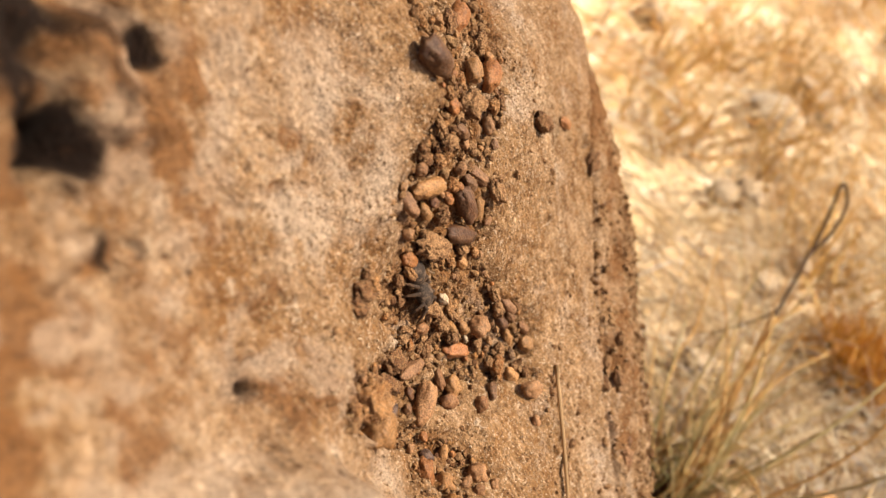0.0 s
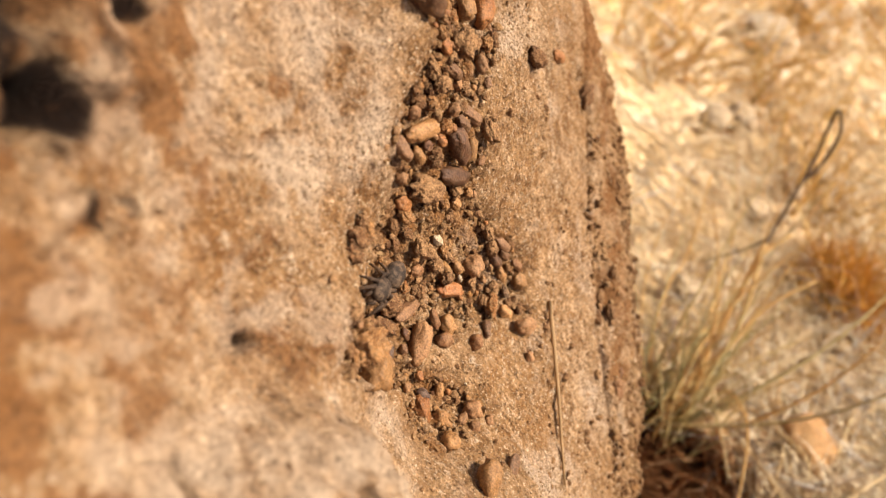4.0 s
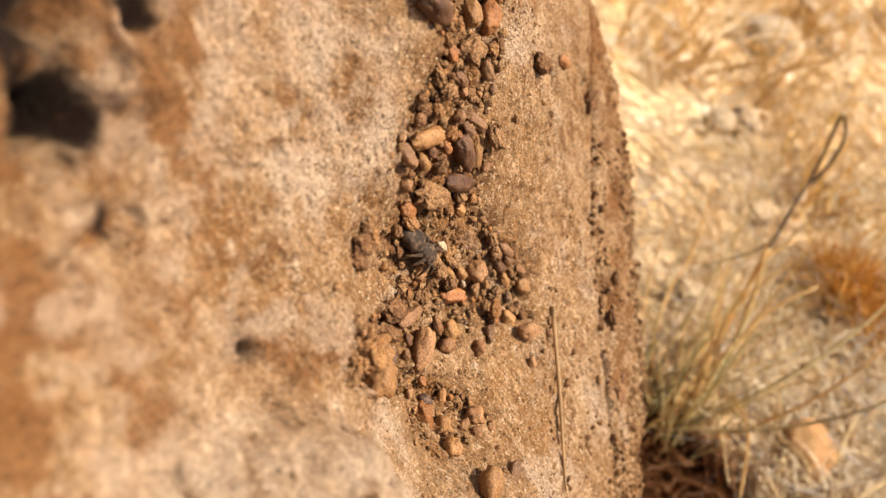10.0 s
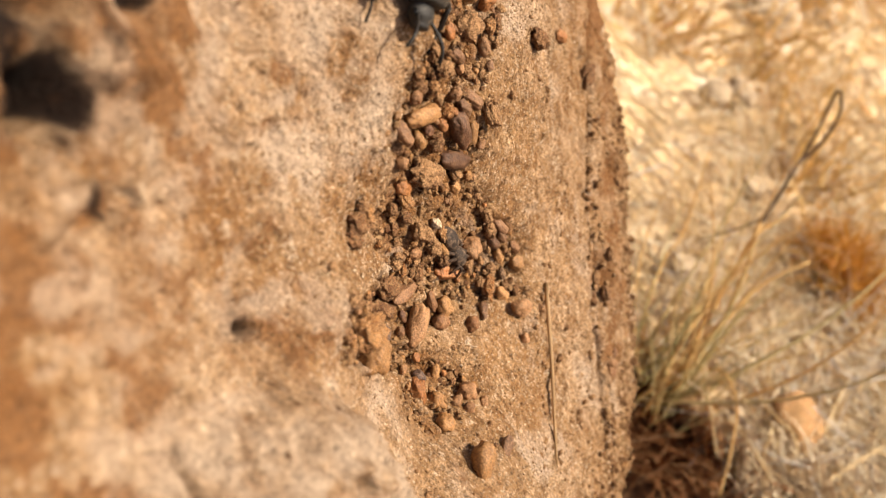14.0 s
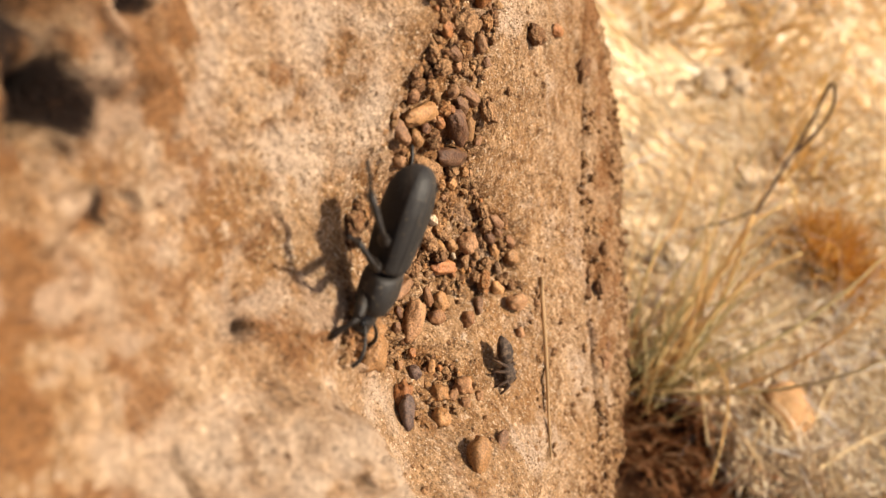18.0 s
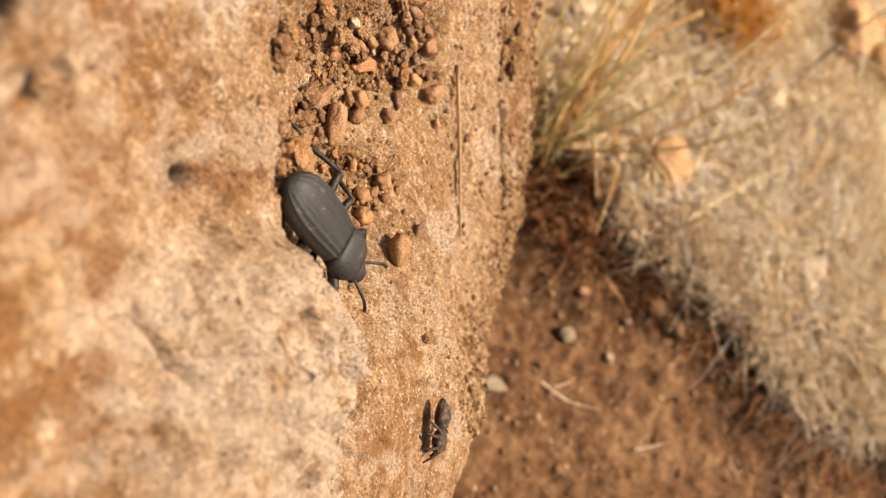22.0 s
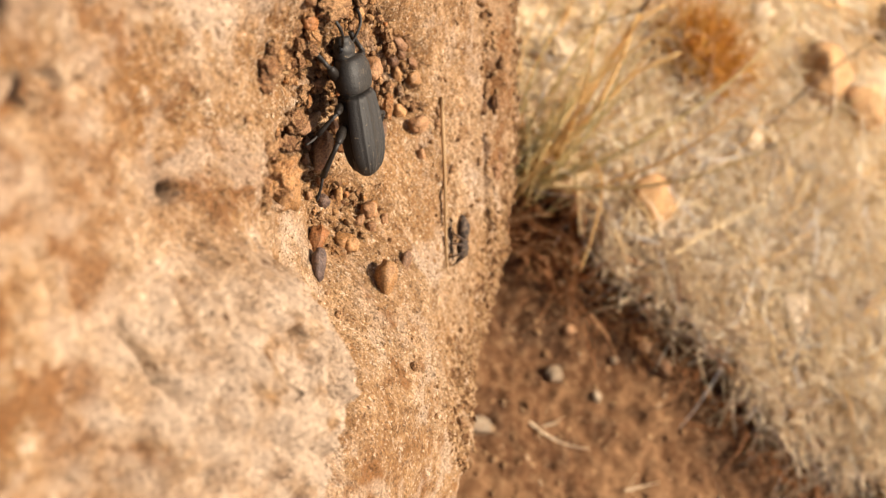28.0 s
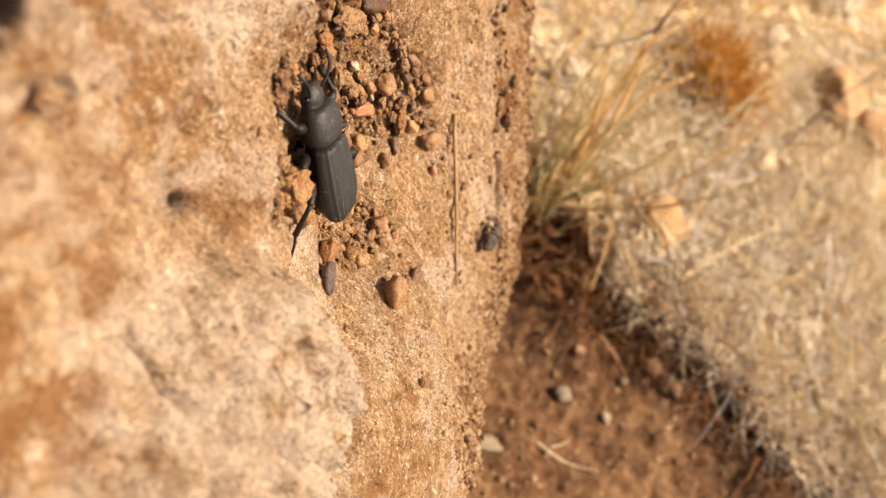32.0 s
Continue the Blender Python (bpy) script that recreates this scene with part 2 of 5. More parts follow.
def face_form(u, v):
    """The broad form of the face: millimetres proud of its mean plane, along and down the slope."""
    h = 2.6 - 0.018 * u + 0.005 * v
    h = h + 11.0 * step((53.5 - u - 0.03 * (v - 4) ** 2) / 1.5) * step((v + 9) / 2.6) * step((18 - v) / 2.2)
    h = h + 9.8 * step((64 - u + 0.35 * (v - 30)) / 6) * step((v - 20) / 5) - 4.0 * step((60 - u) / 5) * np.exp(-((v - 22.5) / 3.2) ** 2)
    h = h - 9.3 * bump(u, v, 80, 12, 20, 13) - 2.2 * bump(u, v, 105, 15, 14, 14)
    h = h + 5.9 * bump(u, v, 94, -36, 10, 10) + 4.4 * bump(u, v, 122, -20, 18, 16) + 3.6 * bump(u, v, 136, 42, 9, 10)
    h = h - 3.9 * bump(u, v, 46, -32, 16, 12) + 4.6 * bump(u, v, 74, 38, 9, 9) - 2.0 * bump(u, v, 52, -16, 8, 7)
    return h + 3.4 * bump(u, v, 62, -8, 7, 6) - 3.6 * bump(u, v, 74, -10, 9, 8)


def face_height(u, v):
    u, v = np.asarray(u, float), np.asarray(v, float)
    h = face_form(u, v)
    rough = 0.32 + 0.3 * step((-14 - v) / 6) + 0.75 * step((52 - u) / 4) * step((20 - v) / 4) * step((v + 10) / 4)
    h = h + rough * (0.9 * fractal(u, v, 9, 3, 1) + 0.7 * np.abs(fractal(u, v, 4.5, 3, 5)) - 0.5 * np.abs(fractal(u, v, 2.2, 2, 25)))
    h = h + 0.34 * fractal(u, v, 2.4, 2, 8) + 0.24 * lattice(u / 0.8, v / 0.8, 3)
    h = h + (0.5 * np.abs(fractal(u, v, 3.2, 3, 66)) - 0.25) * step((v - 22) / 5) * step((u - 60) / 3)
    # pits, the small round hole and cracks
    pu, pv = u + 1.1 * fractal(u, v, 4, 3, 40), v + 1.1 * fractal(u, v, 4, 3, 44)
    for a, b, p, q, deep in ((43.3, -47.0, 2.9, 2.6, 11), (52, -59, 5.0, 4.0, 8), (55.2, -50.6, 1.5, 2.4, 4), (46, -54.5, 3.0, 2.4, 5), (40, -43.5, 1.5, 1.2, 2.5)):
        h = h - deep * np.exp(-((pu - a) / p) ** 2 - ((pv - b) / q) ** 2)
    h = h - 4.0 * bump(u, v, 51.0, -16.0, 0.5, 0.45) - 1.2 * bump(pu, pv, 49.8, -17.2, 1.8, 1.6) - 2.6 * bump(u, v, 41, -36, 2.4, 0.9) - 2.0 * bump(u, v, 43.3, -33, 1.4, 1.2)
    line = v + 12.8 - (32.7 - u) * 1.5 + 0.9 * fractal(u, v, 1.6, 3, 61)
    h = h - 3.0 * np.exp(-(line / 0.8) ** 2) * step((34.2 - u) / 0.3) * step((u - 30.6) / 0.3)
    h = h - 2.0 * bump(u, v, 36.5, 15.5, 2.4, 1.6) - 1.6 * bump(u, v, 42, 8, 1.6, 1.4) - 1.6 * bump(u, v, 42, -9, 1.5, 2.4)
    # craggy rim of the near bulge
    crag = step((54 - u) / 1.5) * step((u - 18) / 4) * step((v + 13) / 2) * step((19 - v) / 2)
    h = h + crag * (1.9 * (np.abs(fractal(u, v, 3.4, 3, 63)) - 0.35) - 1.3 * np.exp(-(fractal(u, v, 7.0, 3, 91) / 0.07) ** 2))
    # little pits in the open face
    h = h - 1.6 * bump(u, v, 75.5, 37.5, 0.9, 1.3) - 1.2 * bump(u, v, 105.5, 31.5, 0.6, 1.1) - 1.0 * bump(u, v, 112, 35, 1.6, 2.5)
    # a groove just inside the far edge, and the crumbly rim beyond it
    along = v - rim_groove(u)
    h = h - 3.0 * bump(u, v, 161.4, 2.4, 1.8, 1.5) - 3.2 * bump(u, v, 134.2, 38.4, 1.6, 1.4) - 2.0 * bump(u, v, 129.6, 58.6, 1.2, 1.2)
    h = h - 2.0 * np.exp(-(along / 1.2) ** 2) * step((u - 119) / 2) * step((178 - u) / 4)
    h = h + (0.9 * fractal(u, v, 5.5, 3, 12) + 0.8 * np.abs(fractal(u, v, 2.2, 2, 14)) + 0.6) * step((along - 2) / 1.2) * step((u - 116) / 3)
    # bed of the pebble seam
    h = h - 2.0 * seam(u, v)
    over = np.maximum(v - face_edge(u) - 1.4 * fractal(u, v * 0.3, 7, 3, 20), 0)
    h = h - np.where(over < 12, over ** 2 / 10.0, 14.4 + 2.4 * (over - 12))
    away = np.maximum(-95 - v, 0) ** 2 / 9 + np.maximum(-35 - u, 0) ** 2 / 8 + np.maximum(u - 178, 0) ** 2 / 8
    return h - np.minimum(away, 420)


def seam(u, v):
    """1 inside the seam of pebbles that runs aslant along the face, 0 outside."""
    across, down = 0.38 * u + 0.304 * v, 0.813 * v - 0.575 * u
    marks = [-106, -97, -86, -80, -74, -68, -64.3, -62, -58.5, -54.4, -51.6, -48, -45, -43, -41.7, -39.8, -37, -34.5, -32, -29, -26, -23]
    low = np.interp(down, marks, [25, 24, 23.4, 26.5, 25.9, 24.9, 25.7, 27.7, 27.1, 27.5, 28.2, 30.9, 28, 21.5, 21.3, 21.1, 21, 30, 34.7, 33.8, 33.4, 35])
    high = np.interp(down, marks, [39, 38, 37.4, 37.1, 36, 38.5, 38.9, 39.7, 44, 48, 49.5, 50, 48.2, 50, 44, 40.6, 33.5, 39, 40, 41.6, 39.8, 36])
    return step((across - low) / 0.5) * step((high - across) / 0.5) * step((-22 - down) / 0.8)


def on_face(u, v, h=0.0):
    """Millimetres on the face to a place in the world, h above the rock."""
    k = float(face_height(u, v)) + h
    return Vector((S * (v + k), u * 1.0, FACE_Z * 1000 - S * v + S * k)) / 1000


def face_array(u, v, h):
    return np.stack([S * (v + h), u, FACE_Z * 1000 - S * v + S * h], -1) / 1000


us = np.concatenate([np.arange(-88, 18, 2.2), np.arange(18, 56, 0.6), np.arange(56, 126, 0.22), np.arange(126, 182, 0.6), np.arange(182, 232, 2.2)])
vs = np.concatenate([np.arange(-156, -62, 2.2), np.arange(-62, -46, 0.6), np.arange(-46, 40, 0.22), np.arange(40, 96, 0.6), np.arange(96, 162, 2.2)])
uu, vv = np.meshgrid(us, vs, indexing="ij")
hh = face_height(uu, vv)
# clods of cemented sand that swell out of the seam, each a rough dome
lump = random.Random(29)
swell = np.zeros_like(hh)
for k in range(4200):
    a, b, size = lump.uniform(58, 126), lump.uniform(-46, 33), lump.choice((0.35, 0.45, 0.6, 0.8, 1.1))
    if float(seam(a, b)) < 0.5:
        continue
    i0, i1 = np.searchsorted(us, (a - size * 1.3, a + size * 1.3))
    j0, j1 = np.searchsorted(vs, (b - size * 1.3, b + size * 1.3))
    x, y = uu[i0:i1, j0:j1] - a, vv[i0:i1, j0:j1] - b
    dome = np.sqrt(np.clip(size ** 2 * (1 + 0.5 * fractal(x + a, y + b, 0.9, 2, k % 60)) - x * x - y * y * lump.uniform(0.6, 1.5), 0, None))
    swell[i0:i1, j0:j1] = np.maximum(swell[i0:i1, j0:j1], dome * lump.uniform(0.7, 1.3))
hh = hh + swell
boulder = new("boulder", grid_mesh("boulder", face_array(uu, vv, hh).reshape(-1, 3), len(us), len(vs)))
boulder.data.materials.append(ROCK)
stain = lambda *marks: sum(k * bump(uu, vv, a, b, p, q) for k, a, b, p, q in marks)
near = step((72 - uu) / 3)
# pit and hole darkness: their shade put into the colour, brown staining around
pit_shade_stain = stain((1.2, 44.6, -47.2, 2.3, 2.6), (0.8, 42.0, -47.0, 1.8, 2.6), (1.1, 55.8, -51, 1.3, 1.8), (0.9, 46, -57, 4.0, 3.0), (0.8, 41, -52, 2.6, 3.6), (0.5, 51.0, -16.4, 1.5, 1.3), (0.6, 46.3, -35.2, 0.9, 1.2), (0.6, 43.2, -37.0, 0.8, 2.0), (0.8, 37.2, -0.7, 0.9, 1.4), (0.7, 38.6, -4.4, 1.0, 0.9), (0.55, 44.6, -1.7, 0.8, 1.2))
pit_shade_stain = step((pit_shade_stain * (1.1 + 0.9 * fractal(uu, vv, 3.0, 4, 30)) - 0.50) / 0.10)
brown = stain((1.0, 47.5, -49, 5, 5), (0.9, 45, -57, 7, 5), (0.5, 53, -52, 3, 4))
pit_shade_stain = np.maximum(pit_shade_stain, np.clip(0.75 * brown * (0.55 + 1.3 * fractal(uu, vv, 2.4, 4, 37)), 0, 0.72))
pit_shade_stain = np.maximum(pit_shade_stain, 0.95 * np.clip(1.6 * bump(uu, vv, 51, -16, 0.5, 0.45), 0, 1))
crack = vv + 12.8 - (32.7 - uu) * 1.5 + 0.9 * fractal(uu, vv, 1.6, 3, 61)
# the crack's own shade, painted along its line
pit_shade_stain = np.maximum(pit_shade_stain, 0.9 * np.exp(-(crack / 0.7) ** 2) * step((34.2 - uu) / 0.3) * step((uu - 30.6) / 0.3))
bloom = stain((0.85, 40, 6, 11, 9), (0.4, 30, 2, 9, 8), (0.9, 66, -26.5, 2.2, 4.5), (0.8, 70, -27.7, 1.0, 2.0), (0.6, 68, -34, 4, 5), (0.5, 62, -31, 2.5, 4), (0.8, 38.0, -33, 1.4, 3.4), (1.6, 82.7, -0.9, 1.5, 1.5), (0.7, 66, 13, 4, 4), (0.6, 79, -36, 6, 8), (0.6, 78, -24, 4, 6))
bloom = np.clip(bloom * (0.75 + 1.2 * fractal(uu, vv, 5, 4, 33)), 0, 0.85)
bulge = step((53.5 - uu - 0.03 * (vv - 4) ** 2) / 1.5) * step((vv + 16.5 + 1.5 * fractal(uu, vv, 6, 2, 35)) / 0.8) * step((uu - 17) / 4)
bloom = np.maximum(bloom, bulge * np.clip(0.42 + 0.8 * fractal(uu, vv, 3.2, 4, 34), 0, 0.85))
bloom = np.maximum(bloom, near * (1 - bulge) * np.clip(1.0 * (fractal(uu, vv, 4.2, 4, 120) - 0.25), 0, 0.5))
# shade of the bulge's cracks, likewise in the colour
pit_shade_stain = np.maximum(pit_shade_stain, 0.6 * bulge * np.exp(-(fractal(uu, vv, 7.0, 3, 91) / 0.035) ** 2) * np.clip(2 * fractal(uu, vv, 9.0, 2, 92) + 0.4, 0, 1))
bloom = bloom * (1 - pit_shade_stain)
rustf = stain((1.8, 47, -47, 4.5, 4.5), (1.6, 46, -55, 7, 5), (0.9, 46.4, -35.4, 2.0, 2.4), (0.9, 43.2, -36.5, 1.8, 3.4), (0.7, 48, -28, 3.4, 2.6), (3.0, 25.5, -27.0, 4.5, 5), (2.2, 24, -20, 4, 4), (1.0, 30, -35, 4, 4), (0.7, 70.5, -28, 2.2, 2.0), (0.4, 55, -40, 4, 4), (0.5, 36, -24, 4, 4))
rustf = rustf + 0.45 * step((vv - rim_groove(uu) + 2) / 1.5) * step((uu - 117) / 3) + 0.15 * step((uu - 134) / 10)
rustf = rustf + 0.5 * seam(uu, vv) + 1.2 * bump(uu, vv, 51.2, -15.6, 3.6, 2.8) + 1.6 * bump(uu, vv, 130, 58, 2.0, 5.0)
rustf = rustf + 1.5 * near * (1 - bulge) * np.clip(fractal(uu, vv, 4.6, 4, 121) - 0.12, 0, 0.6)
rustf = rustf + 1.1 * near * np.exp(-((vv + 18.5 + 1.5 * fractal(uu, vv, 6, 2, 35)) / 1.3) ** 2) * step((54 - uu) / 2)
rustf = rustf + 1.6 * bulge * np.exp(-(fractal(uu, vv, 7.0, 3, 91) / 0.07) ** 2)
rustf = np.clip(rustf * (0.5 + 1.5 * fractal(uu, vv, 6, 4, 36)), 0, 0.85)
rustf = np.maximum(rustf, 0.75 * np.clip(bump(uu, vv, 51.9, -15.2, 2.9, 2.1) * (1.1 + 1.2 * fractal(uu, vv, 2.2, 3, 83)), 0, 1))
for key, field in (("pit_shade_stain", pit_shade_stain), ("bloom", bloom), ("rust", rustf)):
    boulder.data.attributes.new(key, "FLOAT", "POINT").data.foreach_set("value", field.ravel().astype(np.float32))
tagged(boulder, "weathered tan sandstone boulder with a seam of embedded pebbles", "boulder")

SHAPES = {}


def pebble_mesh(kind, tone):
    if (kind, tone) in SHAPES:
        return SHAPES[(kind, tone)]
    bm = bmesh.new()
    bmesh.ops.create_icosphere(bm, subdivisions=3 if kind < 4 or kind > 6 else 4, radius=0.5)
    shift = Vector((kind * 7.1, kind * 3.3, 0))
    for p in bm.verts:
        d = p.co.normalized()
        if kind < 4 or kind > 6:
            k = 1 + 0.30 * noise.noise(d * 1.3 + shift) + 0.20 * noise.noise(d * 2.8 + shift) + 0.09 * noise.noise(d * 6 + shift) + 0.05 * noise.noise(d * 13 + shift)
        else:
            k = 1 + 0.45 * noise.noise(d * 1.7 + shift) + 0.34 * abs(noise.noise(d * 3.5 + shift)) + 0.20 * noise.noise(d * 7.0 + shift) + 0.10 * noise.noise(d * 14 + shift)
        flat = (0.74, 0.88, 0.68, 0.8, 0.85, 0.95, 0.9, 0.95, 0.84, 0.78)[kind]
        p.co = Vector([math.copysign(abs(c) ** flat, c) for c in d]) * 0.5 * k
    me = bpy.data.meshes.new("pebble")
    bm.to_mesh(me)
    bm.free()
    me.polygons.foreach_set("use_smooth", [True] * len(me.polygons))
    me.materials.append(TONES[tone])
    SHAPES[(kind, tone)] = me
    return me


NORMAL, ALONG, DOWN = Vector((S, 0, S)), Vector((0, 1, 0)), Vector((S, 0, -S))
rng = random.Random(11)
PLACED = []


def pebble(u, v, length, width, turn, tone, lift=0.24, kind=None):
    """One stone set in the face; turn: degrees of its long axis from straight down the slope."""
    ob = new("pebble", pebble_mesh(kind if kind is not None else rng.choice((0, 1, 2, 3, 7, 8, 9)), tone))
    a = radians(turn)
    x = DOWN * math.cos(a) + ALONG * math.sin(a)
    z = (NORMAL + DOWN * rng.uniform(-0.2, 0.2) + ALONG * rng.uniform(-0.2, 0.2)).normalized()
    y = z.cross(x).normalized()
    x = y.cross(z)
    tall = width * rng.uniform(0.75, 0.95)
    turn_m = Matrix((x, y, z)).transposed().to_4x4()
    ob.parent = boulder
    ob.matrix_basis = Matrix.Translation(on_face(u, v, lift * tall + 1.1 * float(seam(u, v)))) @ turn_m @ Matrix.Diagonal((length / 1000, width / 1000, tall / 1000, 1))
    PLACED.append((u, v, (length + width) / 4))
    return ob


def clod(u, v, length, width, turn, tone, lift=0.3, kind=None):
    """A knobbly lump of cemented sand."""
    ob = pebble(u, v, length, width, turn, tone.upper(), lift, rng.choice((4, 5, 6)))
    ob.name = "clod"
    return ob


pebble(92.9, -36.9, 7.7, 3.8, 50, "d")
pebble(112.5, -38.5, 6.4, 3.3, -64, "o")
clod(108.9, -38.6, 3.7, 2.4, -54, "r")
clod(119.3, -32.7, 3.2, 2.0, -45, "t")
pebble(109.2, -30.8, 3.8, 3.1, -24, "a")
pebble(116.9, -27.9, 6.5, 3.8, -62, "o")
clod(103.2, -27.4, 3.6, 4.0, -19, "t")
pebble(97.2, -29.2, 2.4, 2.0, -1, "o")
clod(113.2, -23.8, 2.1, 1.9, -12, "a")
clod(115.2, -23.8, 2.4, 1.5, -30, "r")
pebble(99.4, -24.7, 4.9, 1.7, 56, "g")
clod(93.4, -28.4, 2.8, 1.1, 4, "t")
pebble(110.3, -21.6, 2.8, 2.0, -13, "t")
pebble(111.1, -18.4, 1.6, 1.4, -36, "g")
clod(94.8, -25.0, 2.7, 2.0, 78, "t")
clod(89.2, -26.6, 1.2, 1.1, 3, "r")
clod(102.6, -21.2, 2.2, 1.6, 75, "t")
pebble(105.2, -15.6, 4.8, 1.8, 36, "g")
pebble(100.4, -16.5, 3.3, 1.8, 35, "g")
pebble(98.1, -19.8, 1.6, 1.9, 30, "t")
pebble(89.1, -23.7, 2.0, 1.9, 77, "r")
pebble(90.0, -20.6, 7.1, 2.6, 78, "a")
pebble(85.9, -20.4, 4.1, 2.1, 4, "g")
pebble(89.1, -17.7, 2.7, 1.8, 15, "a")
pebble(98.9, -13.8, 6.3, 3.2, 12, "d")
pebble(103.4, -10.8, 3.9, 2.4, -20, "a")
pebble(106.1, -7.8, 2.8, 1.3, -93, "r")
clod(107.6, -11.7, 3.7, 2.3, 2, "t")
pebble(95.2, -16.8, 2.1, 1.7, 10, "o")
clod(92.9, -15.2, 2.1, 2.4, 34, "r")
pebble(91.1, -18.0, 1.8, 1.5, 51, "d")
clod(96.5, -18.2, 1.9, 1.9, 13, "o")
clod(92.7, -23.3, 2.1, 1.8, 90, "a")
clod(90.6, -24.5, 1.9, 1.5, 46, "r")
pebble(98.0, -9.6, 7.6, 3.1, 60, "d")
pebble(84.8, -16.5, 1.6, 1.6, -48, "t")
clod(90.7, -11.5, 7.3, 3.3, 62, "t")
pebble(85.9, -12.3, 3.4, 2.2, 44, "o")
clod(86.0, -10.0, 3.3, 1.7, 41, "a")
pebble(99.0, -4.4, 2.3, 1.7, 21, "a")
clod(98.8, -6.8, 2.2, 1.6, 38, "t")
clod(105.8, 0.8, 3.5, 1.3, 14, "t")
clod(102.6, -4.2, 1.7, 1.5, 50, "a")
clod(83.7, -10.1, 1.8, 1.4, 17, "r")
pebble(94.1, -1.0, 2.9, 1.4, 42, "w")
clod(91.2, -0.9, 3.2, 1.8, 26, "t")
clod(88.7, -3.1, 2.7, 1.9, 10, "t")
clod(86.5, -7.0, 2.4, 1.5, 30, "r")
clod(108.9, 7.3, 3.5, 1.8, 36, "t")
pebble(112.0, 11.5, 4.5, 1.9, 33, "g")
pebble(111.7, 13.4, 2.4, 1.6, 6, "r")
pebble(109.5, 13.2, 3.2, 2.0, 28, "d")
pebble(113.9, 17.3, 2.8, 1.6, 24, "r")
clod(108.6, 10.0, 2.6, 2.3, 21, "t")
pebble(99.9, 7.8, 2.6, 1.8, 17, "a")
pebble(100.3, 10.3, 1.4, 0.9, 8, "w")
pebble(103.1, 9.8, 3.8, 4.2, -22, "t")
pebble(109.8, 16.4, 3.0, 1.9, 9, "a")
pebble(112.8, 20.1, 3.5, 2.6, 36, "a")
clod(93.4, 3.0, 3.0, 2.2, 26, "t")
pebble(88.5, 0.7, 2.6, 1.8, 74, "r")
clod(97.0, 3.7, 2.4, 1.4, 26, "t")
clod(96.2, 7.1, 2.9, 2.1, 31, "r")
pebble(97.0, 10.3, 5.7, 2.4, 53, "e")
clod(89.2, 5.1, 2.1, 1.9, -2, "r")
clod(79.9, 0.6, 4.0, 2.8, 52, "r")
pebble(84.8, 5.4, 6.6, 2.2, 75, "g")
clod(77.7, 2.8, 6.0, 2.4, 45, "r")
clod(65.3, -8.5, 1.8, 1.5, 67, "t")
clod(67.2, -2.1, 5.2, 4.4, 41, "a", 0.5)
pebble(69.5, 4.3, 5.0, 4.4, -71, "a", 0.5, 9)
pebble(85.2, 12.0, 7.1, 3.2, -51, "t")
pebble(83.9, 9.1, 2.2, 1.2, -1, "d")
pebble(82.0, 10.7, 1.7, 1.4, -6, "g")
pebble(91.4, 12.0, 3.3, 1.5, -12, "r")
pebble(93.3, 14.7, 3.5, 2.7, -10, "a")
pebble(90.8, 15.9, 3.4, 2.7, 72, "r")
clod(103.7, 18.5, 3.7, 2.5, -58, "o")
pebble(106.3, 22.2, 3.5, 2.3, 15, "a")
pebble(99.6, 20.4, 3.4, 1.7, -60, "g")
pebble(107.1, 25.6, 5.1, 3.0, 58, "t")
pebble(95.5, 20.2, 2.5, 2.4, -6, "r")
pebble(103.6, 30.1, 2.4, 1.7, -1, "t")
pebble(82.4, 16.1, 1.7, 1.3, -18, "o")
pebble(85.8, 19.5, 1.4, 1.1, -19, "r")
clod(102.8, 16.8, 1.8, 1.5, -7, "t")
clod(109.0, 19.5, 1.7, 1.4, -11, "g")
clod(102.2, 12.7, 1.8, 1.4, -18, "t")
clod(109.5, 23.7, 1.8, 1.4, -19, "r")
clod(106.9, 16.8, 1.8, 1.6, -24, "t")
pebble(80.3, 18.3, 2.6, 2.2, 32, "v")
pebble(83.7, 20.2, 2.5, 1.6, -37, "a")
pebble(76.8, 24.2, 3.3, 3.0, -76, "a")
pebble(82.4, 25.0, 2.3, 1.6, -77, "t")
pebble(85.6, 25.8, 2.7, 3.3, -59, "t")
pebble(82.8, 26.8, 1.9, 1.9, -66, "r")
pebble(86.4, 28.9, 1.9, 1.6, -47, "t")
pebble(74.1, 28.9, 6.2, 3.9, -37, "a")
pebble(81.2, 33.4, 4.0, 2.3, -60, "g")
clod(129.5, -15.0, 4.9, 3.4, 63, "r")
pebble(148.1, -8.2, 7.0, 2.4, 64, "o")
clod(159.2, 4.9, 5.3, 2.9, -65, "r")
clod(131.9, 38.0, 3.6, 2.2, -78, "t")
clod(131.4, 41.3, 3.5, 2.0, 12, "r")
clod(128.9, 40.7, 3.0, 2.0, 13, "r")
clod(137.4, 35.6, 2.5, 1.8, -6, "t")
clod(74.4, -13.8, 3.0, 2.6, 35, "r")
clod(72.5, -12.7, 2.5, 2.0, 31, "r")
clod(76.1, -13.9, 1.9, 1.9, 28, "a")
clod(76.2, -15.5, 1.6, 1.5, 34, "t")
for k in range(6):
    pebble(129.6 + 2.4 * math.cos(k), 58.6 + 2.2 * math.sin(k), 2.2 + 0.2 * (k % 3), 1.7, 50 * k, "rtr"[k % 3], 0.1, 4 + k % 3)

